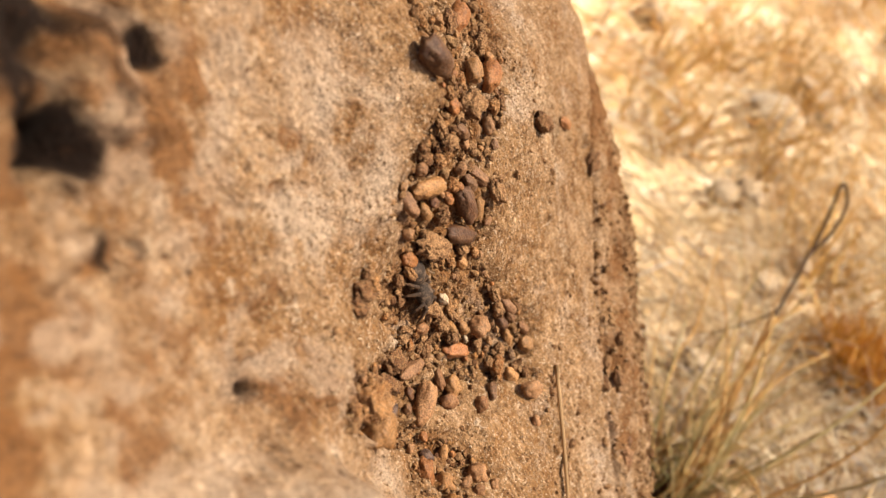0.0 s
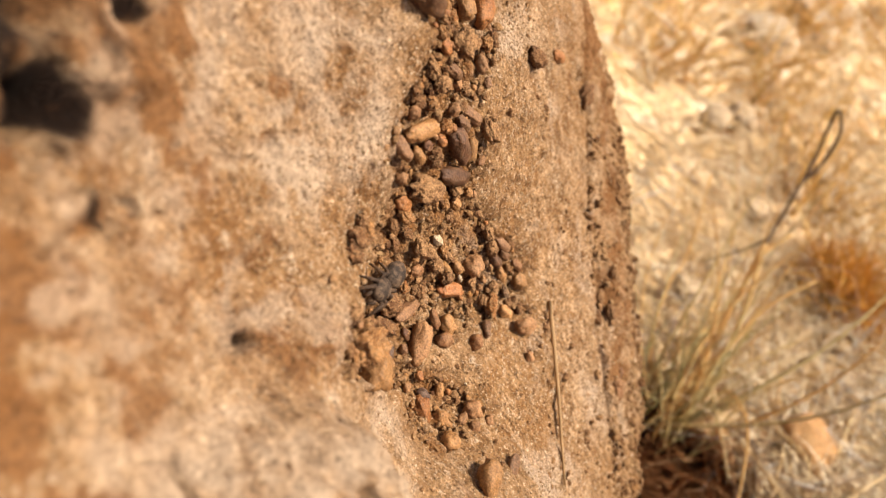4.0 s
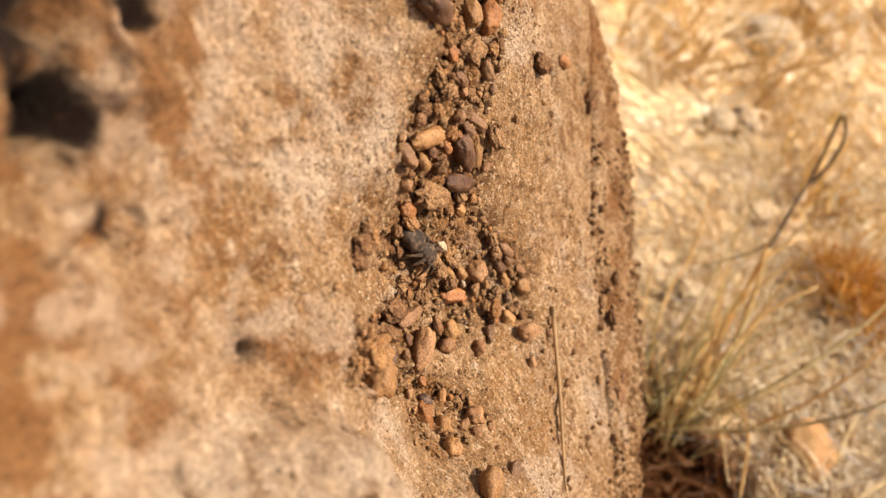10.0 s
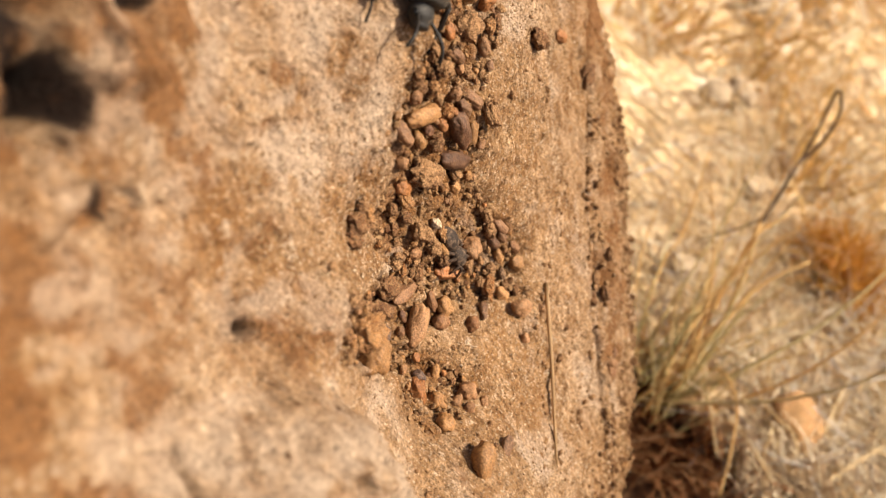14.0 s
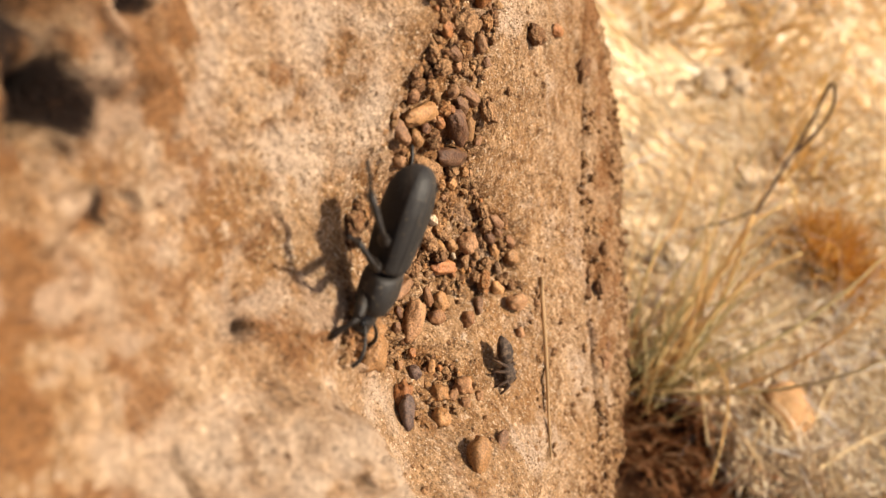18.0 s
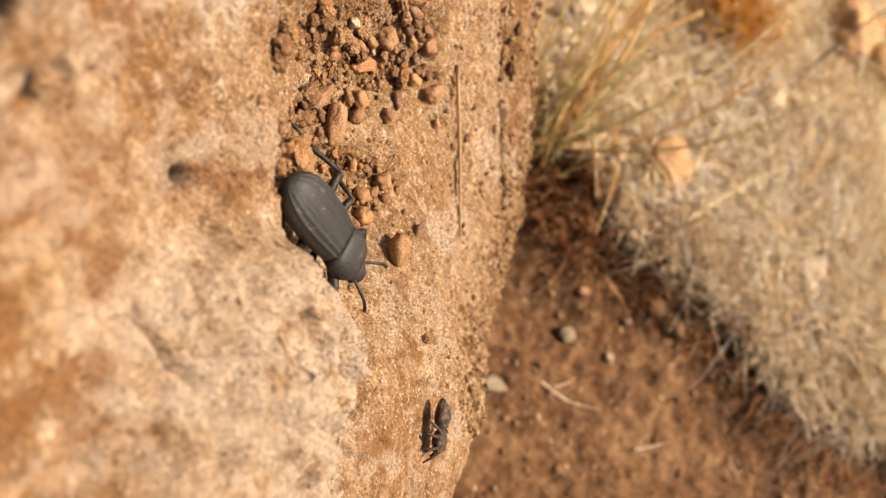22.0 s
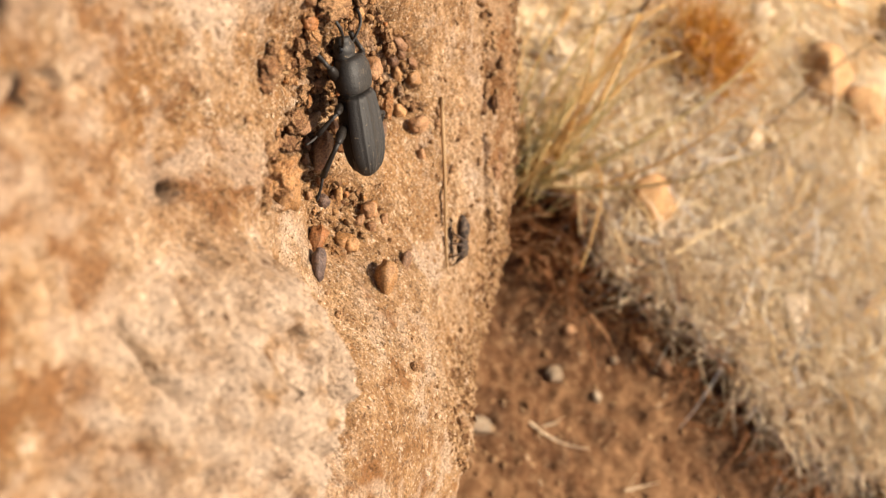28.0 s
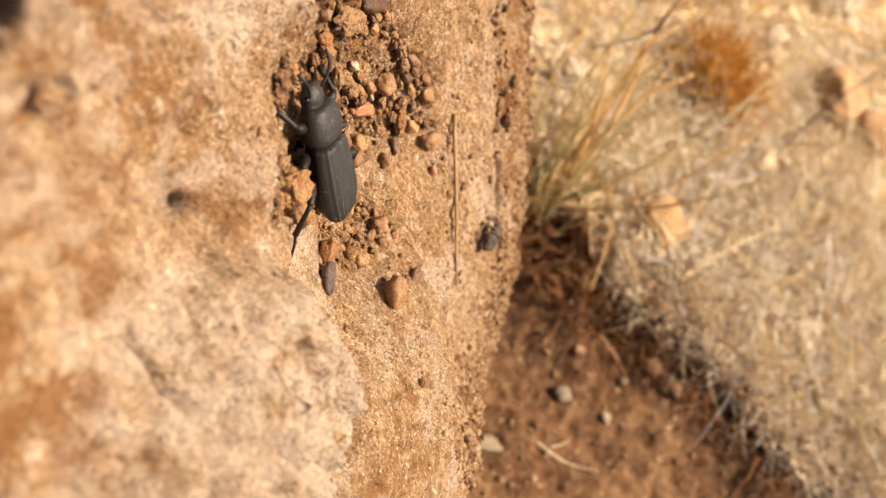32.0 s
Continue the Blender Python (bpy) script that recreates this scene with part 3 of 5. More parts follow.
# small stones filling the seam between the large ones
for k in range(2600):
    u, v = rng.uniform(58, 122), rng.uniform(-44, 31)
    if len(PLACED) > 290 or float(seam(u, v)) < 0.6 or float(fractal(u, v, 7.0, 2, 77)) < -0.1:
        continue
    size = rng.choice((0.6, 0.8, 0.8, 1.0, 1.3))
    if any((u - a) ** 2 + (v - b) ** 2 < (r * 0.95 + size * 0.5) ** 2 for a, b, r in PLACED):
        continue
    rng.choice((pebble, clod, clod))(u, v, size * rng.uniform(1.1, 1.5), size, rng.uniform(0, 180), rng.choice("ttttaarro"), rng.uniform(0.1, 0.35))


def grains(name, places, sizes, material, parent, label):
    """Many little angular grains as one mesh."""
    tet = np.array([(1, 0, 0), (-1, 0, 0), (0, 1, 0), (0, -1, 0), (0, 0, 1), (0, 0, -1)], float)
    tri = np.array([(0, 2, 4), (2, 1, 4), (1, 3, 4), (3, 0, 4), (2, 0, 5), (1, 2, 5), (3, 1, 5), (0, 3, 5)])
    r = np.random.RandomState(3)
    n = len(places)
    v = tet[None] * r.uniform(0.6, 1.3, (n, 6, 1)) + r.uniform(-0.25, 0.25, (n, 6, 3))
    q = r.normal(size=(n, 4))
    q /= np.linalg.norm(q, axis=1)[:, None]
    w, x, y, z = q.T
    rot = np.stack([1 - 2 * (y * y + z * z), 2 * (x * y - z * w), 2 * (x * z + y * w), 2 * (x * y + z * w), 1 - 2 * (x * x + z * z), 2 * (y * z - x * w),
                    2 * (x * z - y * w), 2 * (y * z + x * w), 1 - 2 * (x * x + y * y)], 1).reshape(n, 3, 3)
    v = np.einsum("nij,nkj->nki", rot, v) * sizes[:, None, None] + places[:, None]
    f = (tri[None] + 6 * np.arange(n)[:, None, None]).reshape(-1, 3)
    me = bpy.data.meshes.new(name)
    me.from_pydata(v.reshape(-1, 3).tolist(), [], f.tolist())
    me.polygons.foreach_set("use_smooth", [False] * len(me.polygons))
    me.materials.append(material)
    ob = new(name, me)
    ob.parent = parent
    return tagged(ob, label, kind="stuff")


def clods(name, places, sizes, material, parent, label, seed=4):
    """Rounded, knobbly lumps of cemented sand as one mesh; sizes in metres."""
    bm = bmesh.new()
    bmesh.ops.create_icosphere(bm, subdivisions=2, radius=0.5)
    bm.verts.ensure_lookup_table()
    ball_v = np.array([p.co[:] for p in bm.verts]) * 2
    ball_f = np.array([[p.index for p in f.verts] for f in bm.faces])
    bm.free()
    r = np.random.RandomState(seed)
    n, per = len(places), len(ball_v)
    k = np.ones((n, per))
    for size, amp in ((1.4, 0.30), (3.0, 0.22), (6.0, 0.12)):
        way = r.normal(size=(n, 4, 3)) * size
        k += amp * np.sin(np.einsum("nqi,pi->nqp", way, ball_v) + r.uniform(0, 6.3, (n, 4, 1))).mean(1) * 1.8
    shape = ball_v[None] * k[..., None] * r.uniform(0.55, 1.35, (n, 1, 3))
    v = shape * (sizes * 0.5)[:, None, None] + places[:, None]
    f = (ball_f[None] + per * np.arange(n)[:, None, None]).reshape(-1, 3)
    me = bpy.data.meshes.new(name)
    me.from_pydata(v.reshape(-1, 3).tolist(), [], f.tolist())
    me.polygons.foreach_set("use_smooth", [True] * len(me.polygons))
    me.materials.append(material)
    ob = new(name, me)
    ob.parent = parent
    return tagged(ob, label, kind="stuff")


def clod_material():
    m, t, b = node_material("cemented_sand_clod", 0.93, 0.2)
    at = coords(t)
    geo = t.nodes.new("ShaderNodeNewGeometry")
    own = ramp(t, geo.outputs["Random Per Island"], (0.0, (0.075, 0.031, 0.013)), (0.3, (0.13, 0.062, 0.026)), (0.6, (0.175, 0.094, 0.043)), (0.85, (0.22, 0.127, 0.060)), (1.0, (0.26, 0.12, 0.04)))
    n, g = noise_node(t, at, 620, 4, 0.7), noise_node(t, at, 2200, 2, 0.6)
    col = mix(t, ramp(t, n, (0.44, G3(0)), (0.60, G3(0.7))), own, (0.235, 0.139, 0.068))
    col = mix(t, 0.8, col, ramp(t, g, (0.34, G3(0.5)), (0.5, G3(1.0)), (0.68, G3(1.4))), "MULTIPLY")
    t.links.new(col, b.inputs["Base Color"])
    relief(t, b, mix(t, 0.5, n, g), 0.9, 0.0008)
    return m


CLODS = clod_material()
gr = np.random.RandomState(5)
gu, gv = gr.uniform(58, 124, 9000), gr.uniform(-45, 34, 9000)
keep = seam(gu, gv) > gr.uniform(0.2, 1.0, 9000)
gu, gv = gu[keep], gv[keep]
gs = gr.choice([0.2, 0.28, 0.4, 0.6], len(gu))
cu, cv = gr.uniform(58, 126, 9000), gr.uniform(-46, 33, 9000)
keep = (seam(cu, cv) > 0.5) & (fractal(cu, cv, 6.0, 2, 71) > -0.35) & (gr.uniform(0, 1, 9000) < 0.42)
cu, cv = cu[keep], cv[keep]
big = np.array([q for q in PLACED if q[2] > 1.25])
keep = (np.hypot(cu[:, None] - big[None, :, 0], cv[:, None] - big[None, :, 1]) > big[None, :, 2] * 1.0 + 0.3).all(1)
cu, cv = cu[keep], cv[keep]
cz = gr.choice([0.45, 0.6, 0.8, 1.1, 1.5], len(cu), p=[0.28, 0.28, 0.24, 0.15, 0.05])
clods("seam_rubble", face_array(cu, cv, face_height(cu, cv) + 0.5 + cz * gr.uniform(0.1, 0.5, len(cu))), cz / 1000, CLODS, boulder, "knobbly clods of cemented sand packed between the pebbles")
grains("seam_grit", face_array(gu, gv, face_height(gu, gv) + gs * 0.4), gs / 1000, GRIT, boulder, "coarse brown sand between the pebbles")
gu, gv = gr.uniform(58, 165, 32000), gr.uniform(-46, 92, 32000)
keep = (gv < face_edge(gu) + 3) & (fractal(gu, gv, 5, 3, 81) > -0.3)
gu, gv = gu[keep], gv[keep]
gs = gr.choice([0.09, 0.12, 0.16, 0.24], len(gu))
grains("face_grit", face_array(gu, gv, face_height(gu, gv)), gs / 1000, SAND, boulder, "fine sand grains bonded to the rock face")
gu = gr.uniform(62, 175, 2600)
gv = face_edge(gu) + gr.normal(-5, 6, 2600)
gs = gr.choice([0.2, 0.3, 0.5, 0.8], 2600)
grains("rim_crust", face_array(gu, gv, face_height(gu, gv)), gs / 1000, GRIT, boulder, "crumbly brown crust along the rim")


cu, cv = gr.uniform(62, 135, 1100), gr.uniform(-30, 86, 1100)
keep = (cv < face_edge(cu) + 2) & (seam(cu, cv) < 0.2) & (fractal(cu, cv, 9.0, 2, 75) > -0.1)
cu, cv = cu[keep], cv[keep]
cz = gr.choice([0.5, 0.7, 1.0, 1.4], len(cu), p=[0.4, 0.35, 0.2, 0.05])
clods("sandy_crust", face_array(cu, cv, face_height(cu, cv) + cz * 0.02), cz / 1000, TONES["T"], boulder, "small sandy lumps on the open rock face", 14)
cu = gr.uniform(119, 160, 300)
cv = rim_groove(cu) + gr.normal(3.0, 3.2, 300)
keep = (cv < face_edge(cu) + 4) & (fractal(cu, cv, 5.0, 2, 73) > -0.1)
cu, cv = cu[keep], cv[keep]
cz = gr.choice([0.5, 0.7, 1.0, 1.4], len(cu))
clods("rim_rubble", face_array(cu, cv, face_height(cu, cv) + cz * 0.1), cz / 1000, GRIT, boulder, "rust-brown crust crumbling along the rim", 12)


# ---------------- ground ----------------
def bank_line(x):
    """Where the turf ends above the bare soil."""
    return 0.183 + 0.010 * step((0.104 - x) / 0.004) - 0.22 * np.clip(x - 0.09, -0.2, 0.12) + 0.006 * lattice(x / 0.018, x * 0, 4) + 0.004 * lattice(x / 0.007, x * 0, 9)


def turf_height(x, y):
    return 0.010 + 0.004 * fractal(x, y, 0.05, 3, 7) + 0.03 * np.clip(y - 0.25, 0, 40)


def soil_height(x, y):
    d = y - bank_line(x)
    soil = -0.010 + 0.10 * np.clip(d, -0.25, 0.004) + 0.0022 * fractal(x, y, 0.028, 4, 2) + 0.0024 * np.abs(fractal(x, y, 0.009, 3, 6)) - 0.0010 * np.abs(fractal(x, y, 0.004, 2, 16))
    soil = soil + (0.013 + 0.003 * fractal(x, y, 0.007, 3, 53)) * np.exp(-((x - 0.104) / 0.014) ** 2) * np.clip(1 + np.minimum(d, 0) / 0.030, 0, 1)
    soil = soil + 0.011 * step((x - 0.128) / 0.010) * np.clip(1 + np.minimum(d, 0) / 0.055, 0, 1) ** 2
    back = step((d - 0.022) / 0.003)
    return soil * (1 - back) + (turf_height(x, y) - 0.004 - 0.12 * np.clip(d - 0.04, 0, 8)) * back


def ground_height(x, y):
    """What a thing would rest on: turf beyond the bank's lip, bare soil before it."""
    x, y = np.asarray(x, float), np.asarray(y, float)
    return np.where(y > bank_line(x), turf_height(x, y), soil_height(x, y))


def soil_material():
    m, t, b = node_material("red_brown_soil", 0.95, 0.15)
    at = coords(t)
    n = noise_node(t, at, 45, 8, 0.7, 0.4)
    f = noise_node(t, at, 330, 5, 0.7)
    col = mix(t, 0.45, ramp(t, n, (0.38, (0.020, 0.006, 0.002)), (0.50, (0.080, 0.032, 0.011)), (0.64, (0.19, 0.100, 0.046))),
              ramp(t, f, (0.34, (0.042, 0.018, 0.008)), (0.5, (0.115, 0.057, 0.026)), (0.66, (0.26, 0.16, 0.086))))
    t.links.new(col, b.inputs["Base Color"])
    relief(t, b, mix(t, 0.5, n, f), 0.9, 0.002)
    return m


SOIL = soil_material()
gx = np.concatenate([np.array([-60, -20, -6, -2, -0.8, -0.3]), np.arange(-0.1, 0.06, 0.005), np.arange(0.06, 0.3, 0.00125), np.arange(0.3, 0.4, 0.0025), np.array([0.5, 0.8, 2, 6, 20, 60])])
gy = np.concatenate([np.array([-60, -20, -6, -2, -0.8, -0.3]), np.arange(-0.1, 0.03, 0.005), np.arange(0.03, 0.215, 0.00125), np.arange(0.215, 0.45, 0.005), np.arange(0.5, 1.3, 0.05), np.array([2, 4, 8, 20, 60])])
px, py = np.meshgrid(gx, gy, indexing="ij")
ground = new("ground", grid_mesh("ground", np.stack([px, py, soil_height(px, py)], -1).reshape(-1, 3), len(gx), len(gy)))
ground.data.materials.append(SOIL)
tagged(ground, "red-brown dry soil sloping up to a turf bank", "ground", kind="structure")
def thatch_material():
    m, t, b = node_material("dry_thatch", 0.95, 0.1)
    at = coords(t)
    n, f = noise_node(t, at, 60, 6, 0.7, 0.5), noise_node(t, at, 400, 4, 0.7, 1.0)
    col = mix(t, 0.5, ramp(t, n, (0.38, (0.46, 0.30, 0.15)), (0.55, (0.70, 0.52, 0.31)), (0.68, (0.84, 0.74, 0.58))), ramp(t, f, (0.3, (0.46, 0.30, 0.14)), (0.7, (0.84, 0.70, 0.49))))
    col = mix(t, 0.8, col, ramp(t, noise_node(t, at, 14, 4, 0.6, 0.6), (0.36, (0.72, 0.62, 0.50)), (0.5, (1.0, 0.98, 0.95)), (0.64, (1.12, 1.16, 1.22))), "MULTIPLY")
    # paler up the slope: the far turf's bright light is put into its colour
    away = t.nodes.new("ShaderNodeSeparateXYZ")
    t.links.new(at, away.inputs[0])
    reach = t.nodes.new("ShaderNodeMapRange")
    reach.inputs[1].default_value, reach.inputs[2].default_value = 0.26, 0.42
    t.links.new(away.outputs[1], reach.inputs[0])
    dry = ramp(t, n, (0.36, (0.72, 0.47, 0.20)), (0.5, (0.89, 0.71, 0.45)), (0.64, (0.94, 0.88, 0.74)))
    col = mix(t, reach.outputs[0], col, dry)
    t.links.new(col, b.inputs["Base Color"])
    relief(t, b, mix(t, 0.5, n, f), 0.7, 0.003)
    return m


# the turf that hangs over the soil: a lip with an underside, then the slope beyond
tx = np.concatenate([np.array([-60, -20, -6, -2, -0.8, -0.3]), np.arange(-0.1, 0.4, 0.003), np.array([0.5, 0.8, 2, 6, 20, 60])])
steps = np.concatenate([np.array([0.022, 0.014, 0.007, 0.003]), np.arange(0, 0.3, 0.004), np.array([0.33, 0.38, 0.45, 0.55, 0.7, 0.9, 1.2, 2, 4, 10, 25, 59])])
drop = np.concatenate([np.array([-0.020, -0.018, -0.014, -0.008]), np.array([-0.003]), np.zeros(len(steps) - 5)])
qx, qs = np.meshgrid(tx, steps, indexing="ij")
qd = np.meshgrid(tx, drop, indexing="ij")[1]
under = qd < -0.002
qy = bank_line(qx) + np.where(under, qs * 0.8, qs) + np.where(qs < 0.01, 0.003 * fractal(qx, qd, 0.008, 3, 51), 0)
turf = new("turf", grid_mesh("turf", np.stack([qx, qy, turf_height(qx, qy) + qd + np.where(qs < 0.02, 0.0015 * fractal(qx, qs, 0.006, 2, 52), 0)], -1).reshape(-1, 3), len(tx), len(steps)))
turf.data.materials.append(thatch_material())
turf.data.materials.append(SOIL)
turf.data.polygons.foreach_set("material_index", [int(k % (len(steps) - 1) < 5) for k in range(len(turf.data.polygons))])
tagged(turf, "dry thatched turf overhanging bare soil", "turf", kind="structure")
def crumb_material():
    m, t, b = node_material("soil_crumb", 0.95, 0.15)
    geo = t.nodes.new("ShaderNodeNewGeometry")
    col = ramp(t, geo.outputs["Random Per Island"], (0.0, (0.13, 0.06, 0.026)), (0.5, (0.20, 0.108, 0.051)), (0.9, (0.29, 0.18, 0.095)), (1.0, (0.42, 0.29, 0.18)))
    n = noise_node(t, coords(t), 700, 4, 0.7)
    col = mix(t, 0.7, col, ramp(t, n, (0.3, G3(0.6)), (0.7, G3(1.25))), "MULTIPLY")
    t.links.new(col, b.inputs["Base Color"])
    relief(t, b, n, 0.8, 0.0006)
    return m


cx, cy = gr.uniform(0.04, 0.30, 3600), gr.uniform(0.0, 0.19, 3600)
keep = cy < bank_line(cx) + 0.001
cx, cy = cx[keep], cy[keep]
cs = gr.choice([0.8, 1.2, 1.8, 2.6, 4.0], len(cx), p=[0.44, 0.34, 0.17, 0.045, 0.005]) / 1000
clods("soil_crumbs", np.stack([cx, cy, ground_height(cx, cy) - cs * 0.12], 1), cs, crumb_material(), ground, "loose crumbs of reddish soil", 9)


# ---------------- grass ----------------
def blade_material(name, *stops):
    m, t, b = node_material(name, 0.7, 0.3)
    geo = t.nodes.new("ShaderNodeNewGeometry")
    col = ramp(t, geo.outputs["Random Per Island"], *stops)
    n = noise_node(t, coords(t), 160, 3, 0.6)
    col = mix(t, 0.5, col, ramp(t, n, (0.3, G3(0.7)), (0.7, G3(1.2))), "MULTIPLY")
    t.links.new(col, b.inputs["Base Color"])
    thin, both = t.nodes.new("ShaderNodeBsdfTranslucent"), t.nodes.new("ShaderNodeMixShader")
    t.links.new(col, thin.inputs["Color"])
    both.inputs[0].default_value = 0.45
    t.links.new(b.outputs[0], both.inputs[1])
    t.links.new(thin.outputs[0], both.inputs[2])
    t.links.new(both.outputs[0], t.nodes["Material Output"].inputs["Surface"])
    return m


STRAW = blade_material("dry_straw", (0.0, (0.54, 0.36, 0.17)), (0.2, (0.68, 0.52, 0.29)), (0.5, (0.80, 0.66, 0.43)), (0.75, (0.76, 0.67, 0.52)), (1.0, (0.90, 0.82, 0.68)))
# straw colour raised to carry the strong light on the far grass
FARSTRAW = blade_material("brightened_far_straw", (0.0, (0.60, 0.42, 0.20)), (0.2, (0.86, 0.58, 0.26)), (0.6, (0.94, 0.77, 0.48)), (1.0, (0.97, 0.93, 0.84)))
GREEN = blade_material("olive_grass", (0.0, (0.40, 0.37, 0.18)), (0.35, (0.58, 0.51, 0.27)), (0.65, (0.74, 0.60, 0.31)), (1.0, (0.86, 0.66, 0.32)))
AMBER = blade_material("golden_straw", (0.0, (0.66, 0.43, 0.17)), (1.0, (0.82, 0.60, 0.30)))
GOLD = blade_material("golden_twigs", (0.0, (0.48, 0.21, 0.028)), (0.5, (0.70, 0.37, 0.068)), (1.0, (0.86, 0.55, 0.16)))
PALE = blade_material("bleached_grass", (0.0, (0.58, 0.43, 0.26)), (0.5, (0.76, 0.62, 0.43)), (1.0, (0.88, 0.78, 0.62)))
ROOT = blade_material("rust_roots", (0.0, (0.28, 0.11, 0.04)), (0.6, (0.48, 0.22, 0.085)), (1.0, (0.62, 0.37, 0.19)))
STALK = blade_material("weathered_stalk", (0.0, (0.16, 0.10, 0.06)), (1.0, (0.22, 0.14, 0.09)))


def blades(name, starts, ways, lengths, widths, bends, material, parent, label, seed=1, segs=6, kind="stuff"):
    """Curved tapering blades of three-sided section in one mesh."""
    r = np.random.RandomState(seed)
    n = len(starts)
    ways = ways / np.linalg.norm(ways, axis=1)[:, None]
    side = np.cross(ways, r.normal(size=(n, 3)))
    side /= np.linalg.norm(side, axis=1)[:, None]
    curl = np.cross(ways, side)
    wig = r.uniform(-1, 1, (n, 1)) * 0.25
    rings = []
    for k in range(segs + 1):
        f = k / segs
        mid = starts + ways * (lengths * f)[:, None] + side * (lengths * bends * f * f)[:, None] + curl * (lengths[:, None] * wig * math.sin(3.1 * f) * 0.5)
        w = (widths * (1 - 0.8 * f ** 1.6) * 0.5)[:, None]
        for a in (0.3, 2.4, 4.5):
            rings.append(mid + w * (curl * math.cos(a) + side * 0.5 * math.sin(a)))
    v = np.stack(rings, 1)
    faces = []
    for k in range(segs):
        for j in range(3):
            a, b = 3 * k + j, 3 * k + (j + 1) % 3
            faces.append((a, b, b + 3, a + 3))
    f = (np.array(faces)[None] + (3 * (segs + 1)) * np.arange(n)[:, None, None]).reshape(-1, 4)
    me = bpy.data.meshes.new(name)
    me.from_pydata(v.reshape(-1, 3).tolist(), [], f.tolist())
    me.polygons.foreach_set("use_smooth", [True] * len(me.polygons))
    me.materials.append(material)
    ob = new(name, me)
    ob.parent = parent
    return tagged(ob, label, kind=kind)


def mat_of_grass(name, n, mx, my, sx, sy, long, wide, tilt, material, label, seed, inside=0.0, curl=0.6):
    """A loose mat of stalks, thinning outwards from its middle."""
    r = np.random.RandomState(seed)
    x, y = r.normal(mx, sx, n), my + np.abs(r.normal(0, sy, n))
    keep = y > bank_line(x) + inside
    x, y = x[keep], y[keep]
    a = r.uniform(0, 6.283, len(x))
    ways = np.stack([np.cos(a), np.sin(a), r.uniform(-0.1, tilt, len(x))], 1)
    far = 1 + np.clip(y - 0.3, 0, 1.5) * 1.2
    starts = np.stack([x, y, turf_height(x, y) + r.uniform(0, 0.008, len(x)) * far], 1)
    return blades(name, starts, ways, long * r.uniform(0.5, 1.5, len(x)) * far, wide * r.uniform(0.5, 1.4, len(x)) * far, r.uniform(-curl, curl, len(x)), material, None, label, seed)


mat_of_grass("dry_grass", 6500, 0.17, 0.16, 0.11, 0.20, 0.026, 0.0011, 0.5, STRAW, "matted dry straw grass on the bank", 21, 0.022)
mat_of_grass("bleached_grass", 6500, 0.20, 0.150, 0.09, 0.10, 0.014, 0.0010, 0.35, PALE, "pale bleached grass stalks lying over the bank", 22, 0.004, 1.5)
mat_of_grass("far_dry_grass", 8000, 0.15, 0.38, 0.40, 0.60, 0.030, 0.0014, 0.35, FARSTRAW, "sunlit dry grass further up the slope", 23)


mat_of_grass("silver_grass", 700, 0.20, 0.150, 0.09, 0.10, 0.026, 0.0008, 0.45, blade_material("silvery_grass", (0.0, (0.50, 0.45, 0.40)), (0.5, (0.70, 0.65, 0.60)), (1.0, (0.86, 0.82, 0.78))), "thin silvery dead stalks tangled over the bank", 24, 0.006, 1.4)


# clumps of taller golden grass up the slope
r = np.random.RandomState(43)
mids = np.stack([r.uniform(-0.02, 0.40, 26), r.uniform(0.34, 0.95, 26)], 1)
mids = np.repeat(mids, 55, 0) + r.normal(0, 0.012, (26 * 55, 2))
n = len(mids)
ways = np.stack([r.normal(0.15, 0.5, n), r.normal(0.2, 0.5, n), np.ones(n)], 1)
blades("golden_grass", np.stack([mids[:, 0], mids[:, 1], turf_height(mids[:, 0], mids[:, 1]) - 0.002], 1), ways, r.uniform(0.02, 0.06, n), r.uniform(0.001, 0.0022, n), r.uniform(-0.6, 0.6, n), blade_material("golden_grass_blade", (0.0, (0.55, 0.34, 0.10)), (0.5, (0.80, 0.53, 0.18)), (1.0, (0.92, 0.72, 0.36))), None, "clumps of golden grass further up the slope", 44)


# the wiry fringe along the lip of the bank
r = np.random.RandomState(27)
n = 2600
x = r.uniform(0.104, 0.34, n)
y = bank_line(x) + r.uniform(-0.001, 0.018, n)
a = r.uniform(0, 6.283, n)
ways = np.stack([np.cos(a), np.sin(a) - 0.1, r.uniform(-0.15, 0.4, n)], 1)
blades("bank_fringe", np.stack([x, y, turf_height(x, y) + r.uniform(-0.004, 0.005, n)], 1), ways, r.uniform(0.005, 0.015, n), r.uniform(0.0006, 0.0015, n), r.uniform(-1.8, 1.8, n), PALE, None, "tangled grey-beige grass fringe along the bank edge", 28)


# the tuft at the boulder's foot
tuft = new("grass_tuft")
tuft.location = (0.080, 0.190, 0.009)
tagged(tuft, "olive-green grass tuft with long golden blades beside the boulder", "grass tuft")
r = np.random.RandomState(31)
n = 70
a = r.normal(1.8, 0.9, n)
lean = r.uniform(0.05, 0.75, n)
ways = np.stack([np.cos(a) * lean, np.sin(a) * lean, np.ones(n)], 1)
starts = np.stack([r.normal(0, 0.010, n), r.normal(0, 0.007, n), r.uniform(-0.004, 0.0, n)], 1)
blades("foliage", starts, ways, r.uniform(0.02, 0.065, n), r.uniform(0.0005, 0.0011, n), r.uniform(-0.6, 0.6, n), GREEN, tuft, "fine olive-green foliage", 32)


